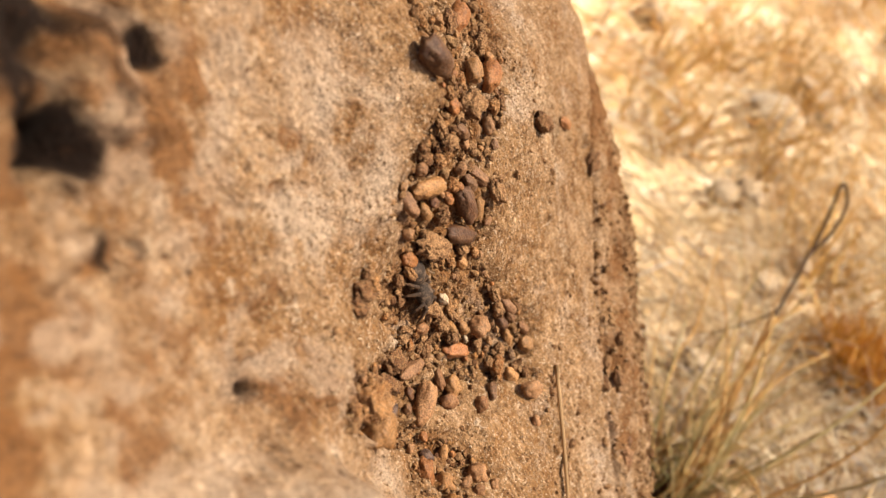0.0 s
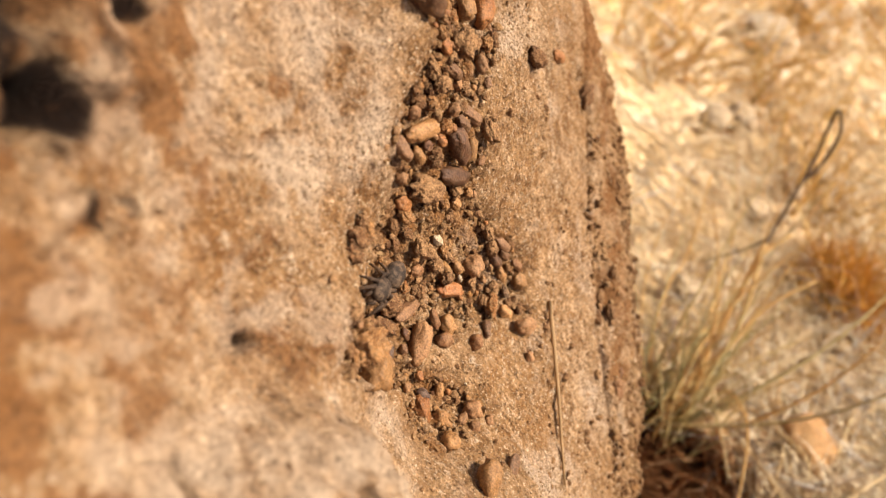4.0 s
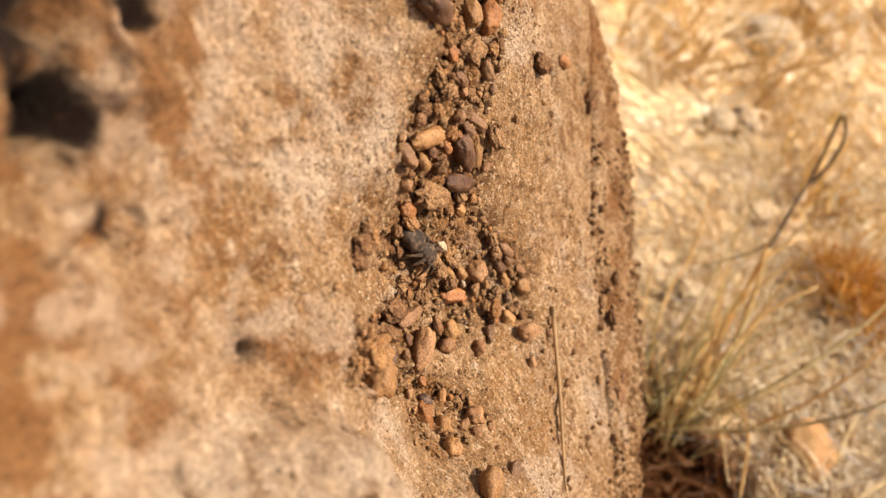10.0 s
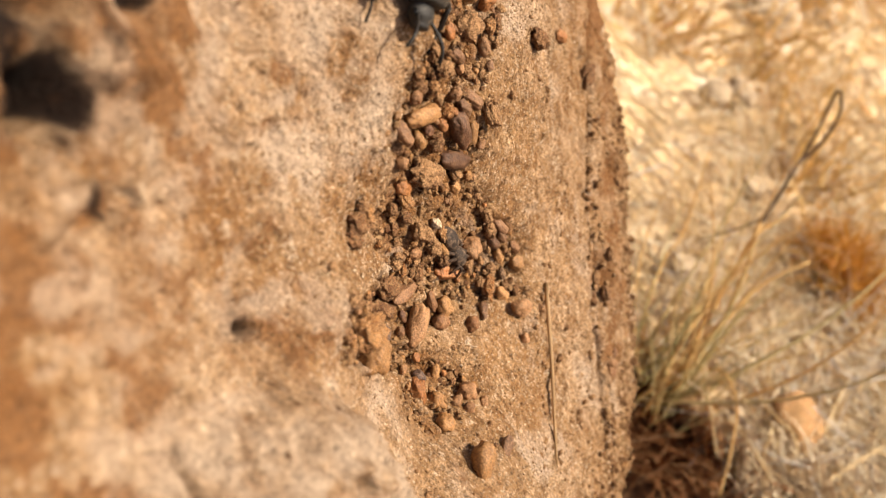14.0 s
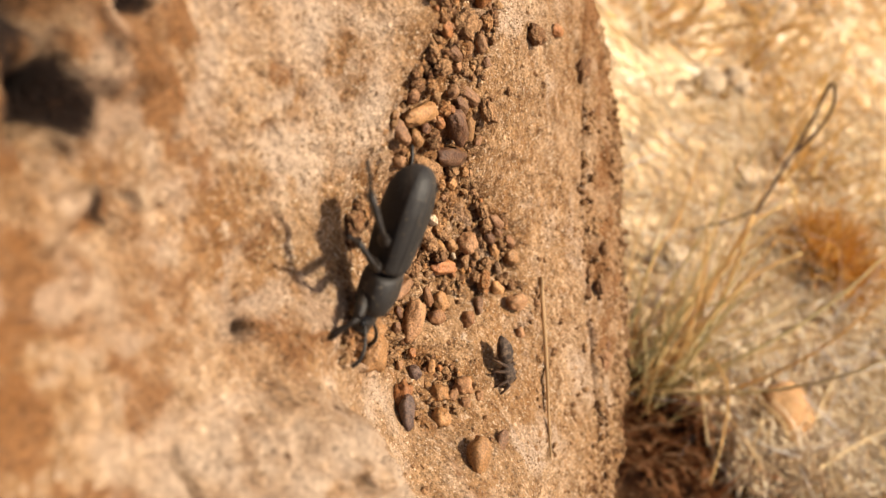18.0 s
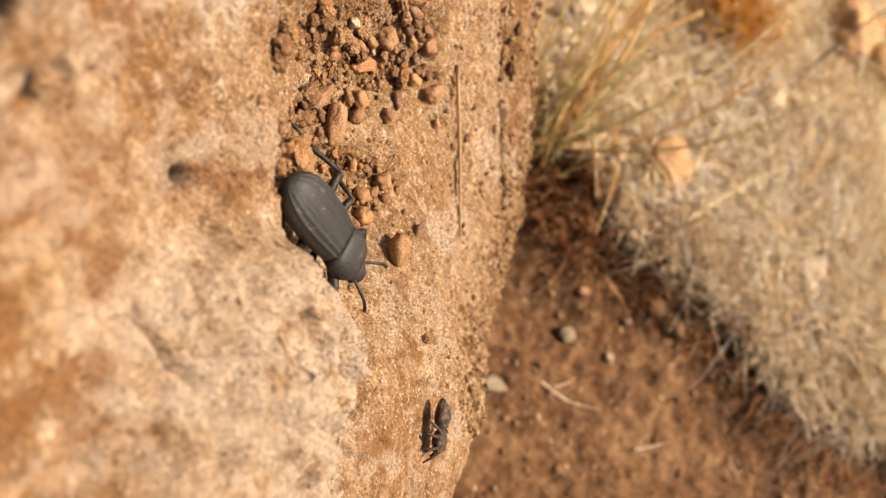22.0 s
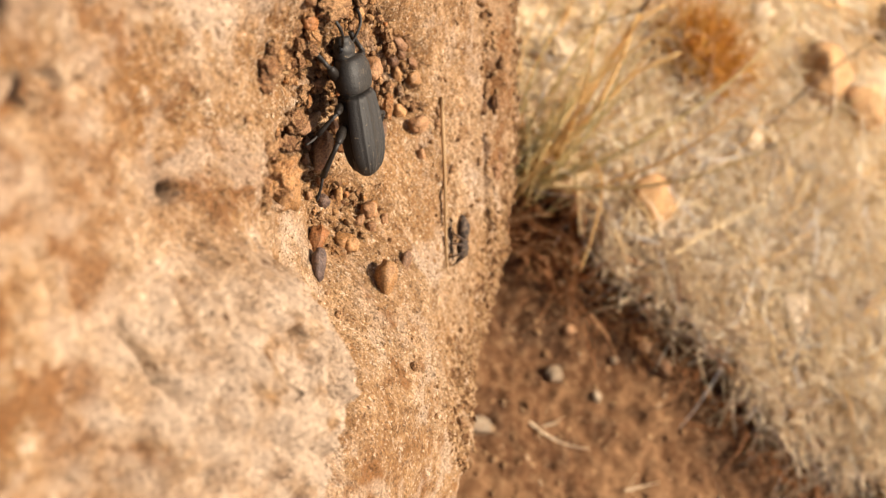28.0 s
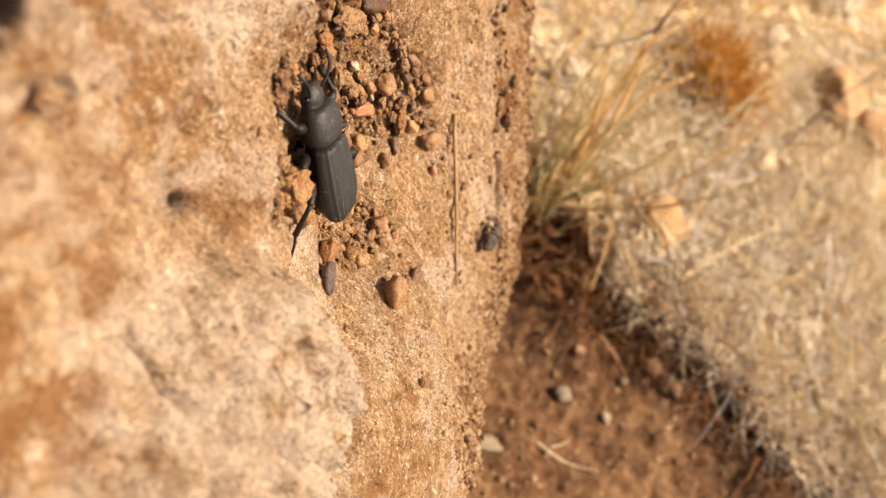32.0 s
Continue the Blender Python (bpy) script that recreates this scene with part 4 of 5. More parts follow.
def lone_blade(name, parent, start, way, length, width, bend, material, seed, label="", segs=10):
    one = lambda q: np.array([q], float)
    return blades(name, one(start), one(way), one(length), one(width), one(bend), material, parent, label, seed, segs, "")


for k in range(22):
    a, lean = r.normal(1.5, 0.6), r.uniform(0.3, 1.1)
    lone_blade("blade", tuft, (r.normal(0, 0.008), r.normal(0, 0.006), 0), (math.cos(a) * lean, math.sin(a) * lean, 1.0), r.uniform(0.05, 0.11), r.uniform(0.0009, 0.0016), r.uniform(-0.35, 0.35), (GREEN, AMBER, AMBER)[k % 3], 40 + k)
def strand(name, parent, width, material, places, label="", taper=0.5):
    """One round stalk that bends smoothly through places in the world."""
    pts = [Vector(p) for p in places]
    pts = [pts[0] * 2 - pts[1]] + pts + [pts[-1] * 2 - pts[-2]]
    line = []
    for a, b, c, d in zip(pts, pts[1:], pts[2:], pts[3:]):
        for k in range(6):
            f = k / 6
            line.append(0.5 * (2 * b + (c - a) * f + (2 * a - 5 * b + 4 * c - d) * f * f + (3 * b - a - 3 * c + d) * f ** 3))
    line.append(pts[-2])
    home = parent.location if parent else Vector()
    bm = bmesh.new()
    rings = []
    for k, p in enumerate(line):
        way = (line[min(k + 1, len(line) - 1)] - line[max(k - 1, 0)]).normalized()
        a = way.cross(Vector((0.3, 0.9, 0.31))).normalized()
        b = way.cross(a)
        w = width * 0.5 * (1 - taper * k / len(line))
        rings.append([bm.verts.new(p - home + (a * math.cos(q) + b * math.sin(q)) * w) for q in np.linspace(0, 2 * math.pi, 7)[:-1]])
    for p, q in zip(rings, rings[1:]):
        for k in range(6):
            bm.faces.new((p[k], p[(k + 1) % 6], q[(k + 1) % 6], q[k]))
    bm.faces.new(rings[0])
    bm.faces.new(rings[-1])
    return part(name, bm, material, parent, label)


WHITE = blade_material("silvery_stalk", (0.0, (0.66, 0.60, 0.54)), (1.0, (0.86, 0.82, 0.78)))
# the tall dark stalk with its forked seed head, and the tuft's long golden blades
strand("stalk", tuft, 0.0016, AMBER, ((0.0858, 0.1918, 0.0047), (0.0816, 0.2126, 0.0262), (0.0783, 0.2348, 0.0529)), "golden foot of the seed stalk", 0.2)
strand("stalk", tuft, 0.0013, STALK, ((0.0783, 0.2348, 0.0529), (0.0765, 0.2493, 0.0720)), "thin dark seed stalk", 0.2)
strand("seed_head", tuft, 0.0011, STALK, ((0.0767, 0.2488, 0.0711), (0.0752, 0.2547, 0.0802), (0.0731, 0.2599, 0.0884), (0.0728, 0.2610, 0.0909)), "forked grey seed head", 0.1)
strand("seed_head", tuft, 0.0011, STALK, ((0.0768, 0.2482, 0.0701), (0.0784, 0.2529, 0.0786), (0.0774, 0.2577, 0.0864), (0.0735, 0.2609, 0.0911)), "forked grey seed head", 0.1)
strand("side_shoot", tuft, 0.0008, STALK, ((0.0783, 0.2362, 0.0553), (0.0738, 0.2324, 0.0485), (0.0657, 0.2278, 0.0392)))
strand("blade", tuft, 0.0022, AMBER, ((0.0828, 0.1901, 0.0016), (0.0828, 0.2000, 0.0166), (0.0846, 0.2064, 0.0284), (0.0813, 0.2218, 0.0439), (0.0794, 0.2326, 0.0499), (0.0841, 0.2412, 0.0570)), "broad golden blade")
strand("blade", tuft, 0.0020, AMBER, ((0.0819, 0.1948, 0.0074), (0.0852, 0.2106, 0.0307), (0.0894, 0.2236, 0.0421), (0.0974, 0.2330, 0.0522)), "broad golden blade")
strand("blade", tuft, 0.0013, AMBER, ((0.0759, 0.1946, 0.0046), (0.0633, 0.2047, 0.0214), (0.0601, 0.2199, 0.0311), (0.0608, 0.2304, 0.0373), (0.0536, 0.2496, 0.0559)), "golden blade")
strand("blade", tuft, 0.0016, AMBER, ((0.0816, 0.1906, 0.0015), (0.0770, 0.1997, 0.0214), (0.0776, 0.2136, 0.0394), (0.0787, 0.2275, 0.0512)), "golden blade")
strand("blade", tuft, 0.0009, AMBER, ((0.0874, 0.1963, 0.0227), (0.0898, 0.1928, 0.0282), (0.0958, 0.1844, 0.0287), (0.1005, 0.1730, 0.0225), (0.1034, 0.1610, 0.0159)), "golden blade curling over the bank", 0.3)
strand("blade", tuft, 0.0010, STRAW, ((0.0866, 0.1983, 0.0215), (0.0943, 0.1847, 0.0186), (0.0998, 0.1735, 0.0166)), "dry blade drooping over the bank")
# straws and bleached stalks that lie over the mat
for width, kind, label, places in (
        (0.0011, STRAW, "dry straw drooping over the bank edge", ((0.0989, 0.1944, 0.0128), (0.1070, 0.1848, 0.0184), (0.1162, 0.1732, 0.0206))),
        (0.0011, STRAW, "golden straw leaning over the grass", ((0.1329, 0.1847, 0.0240), (0.1451, 0.2024, 0.0286), (0.1592, 0.2196, 0.0362))),
        (0.0015, STRAW, "short golden straw leaning over the grass", ((0.1320, 0.2050, 0.0207), (0.1346, 0.2191, 0.0223), (0.1368, 0.2308, 0.0249))),
        (0.0014, WHITE, "long silvery-white stalk lying on the grass", ((0.1239, 0.2514, 0.0059), (0.1427, 0.2610, 0.0109), (0.1539, 0.2609, 0.0164), (0.1663, 0.2598, 0.0203))),
        (0.0011, WHITE, "curled silvery-white stalk on the grass", ((0.1108, 0.2060, 0.0134), (0.1124, 0.2199, 0.0159), (0.1196, 0.2201, 0.0193), (0.1217, 0.2079, 0.0198), (0.1166, 0.2027, 0.0168))),
        (0.0010, WHITE, "silvery-white stalk lying on the grass", ((0.1173, 0.2143, 0.0209), (0.1290, 0.2089, 0.0230), (0.1384, 0.2058, 0.0233))),
        (0.0013, WHITE, "bent silvery-white stalk on the grass", ((0.1329, 0.2441, 0.0174), (0.1439, 0.2394, 0.0199), (0.1587, 0.2526, 0.0227)))):
    tagged(strand("straw" if kind is not WHITE else "stalk", None, width, kind, places), label, "straw" if kind is not WHITE else "stalk")


def ground_stone(x, y, size, tone, label, squash=0.6, sink=0.2, stretch=1.25):
    ob = new("stone", pebble_mesh(rng.randrange(5), tone))
    z = float(ground_height(x, y)) + size * squash * (0.5 - sink)
    ob.matrix_world = pose(x, y, z, rng.uniform(-12, 12), rng.uniform(-12, 12), rng.uniform(0, 180)) @ Matrix.Diagonal((size * stretch, size, size * squash, 1))
    return tagged(ob, label, "stone", "stones lying on the ground")


ground_stone(0.0725, 0.243, 0.0105, "p", "cream stone half hidden in dry grass", 0.6, -0.5)
ground_stone(0.1225, 0.204, 0.0165, "q", "pale amber block of stone among the straw", 0.8, 0.1)
ground_stone(0.172, 0.276, 0.009, "p", "small white stone among bleached grass", 0.8, -0.3)
ground_stone(0.121, 0.368, 0.014, "p", "pale stone in the dry grass", 0.8, -0.2)
for x, y, size in ((0.091, 0.315, 0.009), (0.106, 0.345, 0.008), (0.061, 0.359, 0.012), (0.073, 0.372, 0.013), (0.160, 0.347, 0.010), (0.169, 0.284, 0.009)):
    ground_stone(x, y, size, "p", "small sunlit pale stone among dry grass", 0.8, -0.3)
ground_stone(0.207, 0.347, 0.026, "q", "large tan stone in the grass", 0.6, 0.0)
ground_stone(0.240, 0.352, 0.026, "q", "flat brown stone in the grass", 0.5, 0.0)
ground_stone(0.200, 0.205, 0.014, "w", "pale stone in bleached grass on the bank", 0.7, 0.0)
ground_stone(0.255, 0.240, 0.012, "w", "pale stone lying in straw", 0.7, 0.0)
ground_stone(0.1008, 0.1125, 0.0052, "s", "pale grey stone at the foot of the boulder", 0.7, 0.1, 1.8)
ground_stone(0.1215, 0.1415, 0.0050, "s", "greyish stone lying on red soil", 0.7, 0.1)
ground_stone(0.1200, 0.1570, 0.0034, "t", "small amber stone on red soil", 0.8, 0.1)
ground_stone(0.1380, 0.1410, 0.0032, "w", "tiny pale stone on red soil", 0.8, 0.1)
ground_stone(0.1800, 0.0960, 0.0040, "a", "amber stone on red soil", 0.8, 0.1)
ground_stone(0.1850, 0.0990, 0.0045, "a", "rounded amber stone on red soil", 0.8, 0.1)
ground_stone(0.1640, 0.0950, 0.0034, "t", "orange stone on red soil", 0.8, 0.1)
ground_stone(0.1560, 0.1620, 0.0060, "t", "brown stone under the turf edge", 0.8, 0.1, 1.6)
ground_stone(0.1480, 0.1650, 0.0060, "a", "amber stone under the turf edge", 0.8, 0.1, 1.6)
for k in range(6):
    x, y = rng.uniform(0.08, 0.27), rng.uniform(0.03, 0.17)
    if y < float(bank_line(np.array(x))) - 0.006:
        ground_stone(x, y, rng.uniform(0.0016, 0.003), rng.choice("ttas"), "small pale crumb of stone on red soil", 0.7, 0.2)
for k in range(40):
    x, y = rng.uniform(-0.05, 0.35), rng.uniform(0.42, 1.1)
    ground_stone(x, y, rng.uniform(0.012, 0.03), rng.choice("ppw"), "sunlit pale stone in dry grass", 0.6, 0.0)

# golden shrublet
shrub = new("dry_shrub")
shrub.location = (0.135, 0.297, float(ground_height(0.135, 0.297)))
tagged(shrub, "small dry golden shrub with tangled twigs", "shrub")
n = 1500
d = r.normal(size=(n, 3))
d[:, 2] = np.abs(d[:, 2]) * 0.8 + 0.1
d /= np.linalg.norm(d, axis=1)[:, None]
starts = d * (r.uniform(0.002, 0.026, n) * np.array([1.0])[0])[:, None] * np.array([0.95, 0.85, 1.05])
blades("twig_crown", starts, d + r.normal(size=(n, 3)) * 0.7, r.uniform(0.006, 0.018, n), r.uniform(0.0005, 0.0011, n), r.uniform(-0.6, 0.6, n), GOLD, shrub, "golden tangled twigs", 61, 4)
for k in range(9):
    a = k * 0.7
    lone_blade("stem", shrub, (0, 0, -0.003), (math.cos(a) * 0.8, math.sin(a) * 0.8, 1), 0.03, 0.0018, 0.2, ROOT, 70 + k)

# yellow-green sprig, bleached twigs and roots about the turf edge
sprig = new("green_sprig")
sprig.location = (0.262, 0.182, float(ground_height(0.262, 0.182)))
tagged(sprig, "yellow-green sprig growing from the bank", "plant")
LEAF = blade_material("yellow_green_leaf", (0.0, (0.30, 0.27, 0.05)), (1.0, (0.46, 0.40, 0.08)))
for k in range(14):
    a = k * 2.4
    lone_blade("leaf", sprig, (0, 0, 0.001 * k), (math.cos(a), math.sin(a), 0.7), 0.016, 0.0024, 0.3, LEAF, 100 + k)


def twig(x, y, turn, length, material, label, category="twig"):
    ob = new("twig")
    ob.matrix_world = pose(x, y, float(ground_height(x, y)) + 0.0012, 0, 0, turn)
    lone_blade("shoot", ob, (0, 0, 0), (1, 0, 0.03), length, 0.0011, 0.2, material, rng.randrange(999))
    lone_blade("shoot", ob, (length * 0.25, 0.001, 0), (0.7, 0.7, 0.15), length * 0.35, 0.0008, 0.2, material, rng.randrange(999))
    lone_blade("shoot", ob, (length * 0.15, 0.0, 0), (0.5, -0.8, 0.15), length * 0.25, 0.0008, -0.2, material, rng.randrange(999))
    return tagged(ob, label, category)


twig(0.118, 0.122, 5, 0.022, PALE, "bleached branching twig on red soil")
twig(0.205, 0.126, 120, 0.018, PALE, "bleached forked twig on red soil")
twig(0.160, 0.118, 40, 0.014, PALE, "small pale twig on red soil")
n = 420
x = np.concatenate([r.normal(0.098, 0.013, n), r.uniform(0.11, 0.27, n)])
y = bank_line(x) - np.concatenate([r.uniform(-0.002, 0.018, n), r.uniform(-0.002, 0.010, n)])
z = ground_height(x, y) + r.uniform(0, 0.008, 2 * n)
ways = np.stack([r.normal(size=2 * n), r.normal(size=2 * n) * 0.4 - 0.2, r.normal(size=2 * n) * 0.5 - 0.3], 1)
blades("root_mat", np.stack([x, y, z], 1), ways, r.uniform(0.006, 0.022, 2 * n), r.uniform(0.0004, 0.0010, 2 * n), r.uniform(-0.7, 0.7, 2 * n), ROOT, ground, "rust-brown roots hanging from the turf edge", 81, 5)
# long single straws standing out of the bank's grass
straws = random.Random(55)
for k in range(15):
    x, y = straws.uniform(0.115, 0.30), straws.uniform(0.195, 0.30)
    if y < float(bank_line(np.array(x))) + 0.006:
        continue
    turn = radians(straws.gauss(62, 22))
    ob = lone_blade("straw", None, (x, y, float(ground_height(x, y)) + 0.001), (math.cos(turn), math.sin(turn), straws.uniform(0.25, 0.9)), straws.uniform(0.03, 0.06), straws.uniform(0.0014, 0.0024), straws.uniform(-0.25, 0.25), AMBER, 120 + k)
    tagged(ob, "long golden straw standing out of the grass", "straw", "loose straws")
stem = lone_blade("tall_straw", None, (0.177, 0.282, 0.010), (0.024, 0.051, 0.044), 0.075, 0.0026, 0.06, STALK, 181)
tagged(stem, "thin dark dry straw leaning out of the grass", "straw")
for k, (x, y) in enumerate(((0.167, 0.275), (0.172, 0.270), (0.180, 0.240), (0.186, 0.236), (0.238, 0.280), (0.150, 0.232), (0.205, 0.225), (0.220, 0.205), (0.160, 0.215), (0.175, 0.205))):
    ob = lone_blade("stalk", None, (x, y, float(ground_height(x, y)) + 0.006), (math.cos(k * 1.9), math.sin(k * 1.9), 0.15), 0.016, 0.0016, (-1) ** k * 0.7, WHITE, 190 + k)
    tagged(ob, "curled silvery-white dead stalk on the grass", "stalk", "silvery stalks")

# the straw caught against the face
straw = new("dead_straw")
tagged(straw, "thin dry straw lying against the rock face", "straw")
bm = bmesh.new()
way_pts = [(116.5 - 21.5 * f - 1.2 * math.sin(f * 3), 27.2 + 26 * f + 0.9 * math.sin(f * 5), 0.55 + 0.25 * math.sin(f * 3.1)) for f in np.linspace(0, 1, 15)]
rings = []
for k, (u, v, h) in enumerate(way_pts):
    at = Vector((S * (v + float(face_form(u, v)) + h), u, FACE_Z * 1000 - S * v + S * (float(face_form(u, v)) + h))) / 1000
    w = 0.00042 * (1 - 0.45 * k / 14)
    rings.append([bm.verts.new(at + (NORMAL * math.sin(b) + (ALONG * 0.77 + DOWN * 0.64) * math.cos(b)) * w) for b in np.linspace(0, 2 * math.pi, 7)[:-1]])
for p, q in zip(rings, rings[1:]):
    for k in range(6):
        bm.faces.new((p[k], p[(k + 1) % 6], q[(k + 1) % 6], q[k]))
bm.faces.new(rings[0])
bm.faces.new(rings[-1])
part("stem", bm, blade_material("dull_straw", (0.0, (0.42, 0.27, 0.135)), (1.0, (0.52, 0.35, 0.19))), straw)


# ---------------- animals ----------------
def shell_material(name, base, dust, amount, rough):
    m, t, b = node_material(name, rough, 0.30)
    at = coords(t)
    n = noise_node(t, at, 1300, 4, 0.75)
    col = mix(t, ramp(t, n, (0.61, G3(0)), (0.68, G3(amount))), base, dust)
    t.links.new(col, b.inputs["Base Color"])
    relief(t, b, noise_node(t, at, 2600, 2, 0.6), 0.35, 0.0003)
    return m


BLACK = shell_material("matt_black_shell", (0.019, 0.017, 0.0155), (0.36, 0.26, 0.16), 0.38, 0.56)
LIMB = shell_material("black_limb", (0.011, 0.008, 0.006), (0.16, 0.10, 0.06), 0.3, 0.5)
# darker than the shell: the flank's shade is put into this black
UNDER = shell_material("shaded_underside", (0.007, 0.0055, 0.0045), (0.08, 0.05, 0.03), 0.2, 0.75)
EYE = shell_material("glossy_eye", (0.006, 0.006, 0.006), (0.01, 0.01, 0.01), 0.0, 0.1)


def spider_material(name, base, fleck):
    m, t, b = node_material(name, 0.75, 0.3)
    at = coords(t)
    n = noise_node(t, at, 800, 5, 0.75)
    t.links.new(ramp(t, n, (0.46, base), (0.66, fleck)), b.inputs["Base Color"])
    relief(t, b, n, 0.5, 0.0003)
    return m


FUR = spider_material("speckled_fur", (0.020, 0.012, 0.008), (0.15, 0.095, 0.060))
FURLEG = spider_material("banded_leg", (0.030, 0.016, 0.009), (0.16, 0.090, 0.050))


def loft(rows, count=24, shape=None):
    """A closed skin through rings (y, half width, top, bottom); millimetres."""
    bm = bmesh.new()
    rings = []
    for y, w, top, low in rows:
        mid, up = (top + low) / 2, (top - low) / 2
        ring = []
        for k in range(count):
            a = 2 * math.pi * k / count
            x, z = math.cos(a), math.sin(a)
            f = shape(a, y) if shape else 1.0
            ring.append(bm.verts.new((w * x * f / 1000, y / 1000, (mid + up * z * f) / 1000)))
        rings.append(ring)
    for p, q in zip(rings, rings[1:]):
        for k in range(count):
            bm.faces.new((p[k], p[(k + 1) % count], q[(k + 1) % count], q[k]))
    bm.faces.new(list(reversed(rings[0])))
    bm.faces.new(rings[-1])
    bmesh.ops.recalc_face_normals(bm, faces=bm.faces)
    return bm


def limb(points, radii, count=8):
    """A jointed round limb through points; millimetres."""
    bm = bmesh.new()
    pts = [Vector(p) / 1000 for p in points]
    rings = []
    for k, p in enumerate(pts):
        t = (pts[min(k + 1, len(pts) - 1)] - pts[max(k - 1, 0)]).normalized()
        a = t.cross(Vector((0.31, 0.2, 0.93))).normalized()
        b = t.cross(a)
        rings.append([bm.verts.new(p + (a * math.cos(q) + b * math.sin(q)) * radii[k] / 1000) for q in (2 * math.pi * j / count for j in range(count))])
    for p, q in zip(rings, rings[1:]):
        for k in range(count):
            bm.faces.new((p[k], p[(k + 1) % count], q[(k + 1) % count], q[k]))
    bm.faces.new(list(reversed(rings[0])))
    bm.faces.new(rings[-1])
    bmesh.ops.recalc_face_normals(bm, faces=bm.faces)
    return bm


def ball(at, size, count=2):
    bm = bmesh.new()
    bmesh.ops.create_icosphere(bm, subdivisions=count, radius=1.0)
    for p in bm.verts:
        p.co = Vector((p.co.x * size[0] + at[0], p.co.y * size[1] + at[1], p.co.z * size[2] + at[2])) / 1000
    return bm


def shell(rows, count, ribs=(), depth=0.0):
    """A closed skin with a keeled edge; rows (y, half width, top, keel, bottom) in millimetres, ribs as parts of the half width."""
    bm = bmesh.new()
    rings = []
    for y, w, top, keel, low in rows:
        ring = []
        for k in range(count):
            a = 2 * math.pi * k / count
            c, q = math.cos(a), math.sin(a)
            if q >= 0:
                x, z = math.copysign(abs(c) ** 0.68, c), q ** 0.85
                for r0 in ribs:
                    z += depth * math.exp(-((abs(x) - r0) / 0.035) ** 2)
                if ribs:
                    z -= 0.5 * depth * math.exp(-(x / 0.025) ** 2)
                z = keel + (top - keel) * z
            else:
                x, z = math.copysign(abs(c) ** 0.7, c) * (0.94 - 0.34 * abs(q)), keel + (low - keel) * abs(q) ** 0.8
            ring.append(bm.verts.new((w * x / 1000, y / 1000, z / 1000)))
        rings.append(ring)
    for p, q in zip(rings, rings[1:]):
        for k in range(count):
            bm.faces.new((p[k], p[(k + 1) % count], q[(k + 1) % count], q[k]))
    bm.faces.new(list(reversed(rings[0])))
    bm.faces.new(rings[-1])
    bmesh.ops.recalc_face_normals(bm, faces=bm.faces)
    return bm


def outline(y0, y1, wide, top, keel, low, steps, rise, stations):
    """Rows for shell() from stations (part of the length, part of the width)."""
    fs = (1 - np.cos(np.linspace(0, math.pi, steps))) / 2
    es = np.interp(fs, [p[0] for p in stations], [p[1] for p in stations])
    return [(y0 + (y1 - y0) * f, wide * e, keel + (top - keel) * e ** rise, keel, keel + (low - keel) * e ** 0.6) for f, e in zip(fs, es)]


def oval(y0, y1, wide, top, low, rows, full=0.5, front=0.0, back=0.0):
    out = []
    for k in range(rows + 1):
        f = k / rows
        e = math.sin(math.pi * f ** full) ** 0.55 if 0 < f < 1 else 0.0
        e = max(e, front if f > 0.5 else back, 0.03)
        mid = (top + low) * 0.5
        out.append((y0 + (y1 - y0) * f, wide * e, mid + (top - mid) * e ** 0.7, mid + (low - mid) * e ** 0.7))
    return out


beetle = new("beetle")
tagged(beetle, "matt black ground beetle dusted with sand, crawling on the rock", "beetle")
CASE = ((0, 0.04), (0.012, 0.22), (0.04, 0.42), (0.09, 0.63), (0.16, 0.80), (0.26, 0.93), (0.40, 1.0), (0.58, 0.99), (0.74, 0.95), (0.87, 0.88), (0.95, 0.85), (0.985, 0.79), (1, 0.62))
part("wing_case", shell(outline(-10.8, 2.3, 4.1, 6.2, 3.9, 1.4, 44, 0.9, CASE), 96, (0.30, 0.56, 0.80), 0.15), BLACK, beetle, "ribbed matt black wing cases")
part("abdomen", shell(outline(-10.4, 2.2, 3.98, 4.0, 3.78, 0.5, 40, 0.9, CASE), 64), UNDER, beetle, "glossless black underside with the flank's shade in its colour")
part("pronotum", shell(outline(2.6, 7.9, 3.8, 5.9, 3.5, 1.0, 26, 0.9, ((0, 0.70), (0.03, 0.84), (0.10, 0.93), (0.25, 0.99), (0.45, 1.0), (0.62, 0.97), (0.78, 0.90), (0.90, 0.80), (0.97, 0.70), (1, 0.55))), 56), BLACK, beetle, "smooth domed black shield")
part("waist", loft([(1.6, 2.3, 4.4, 1.4), (2.2, 2.4, 4.5, 1.4), (2.8, 2.35, 4.4, 1.4), (3.4, 2.3, 4.3, 1.4)], 24), LIMB, beetle, "narrow bristly waist")
head = part("head", loft(oval(7.4, 10.7, 2.15, 4.4, 1.4, 12, 0.9, 0.62, 0.9), 28), BLACK, beetle, "narrow black head")
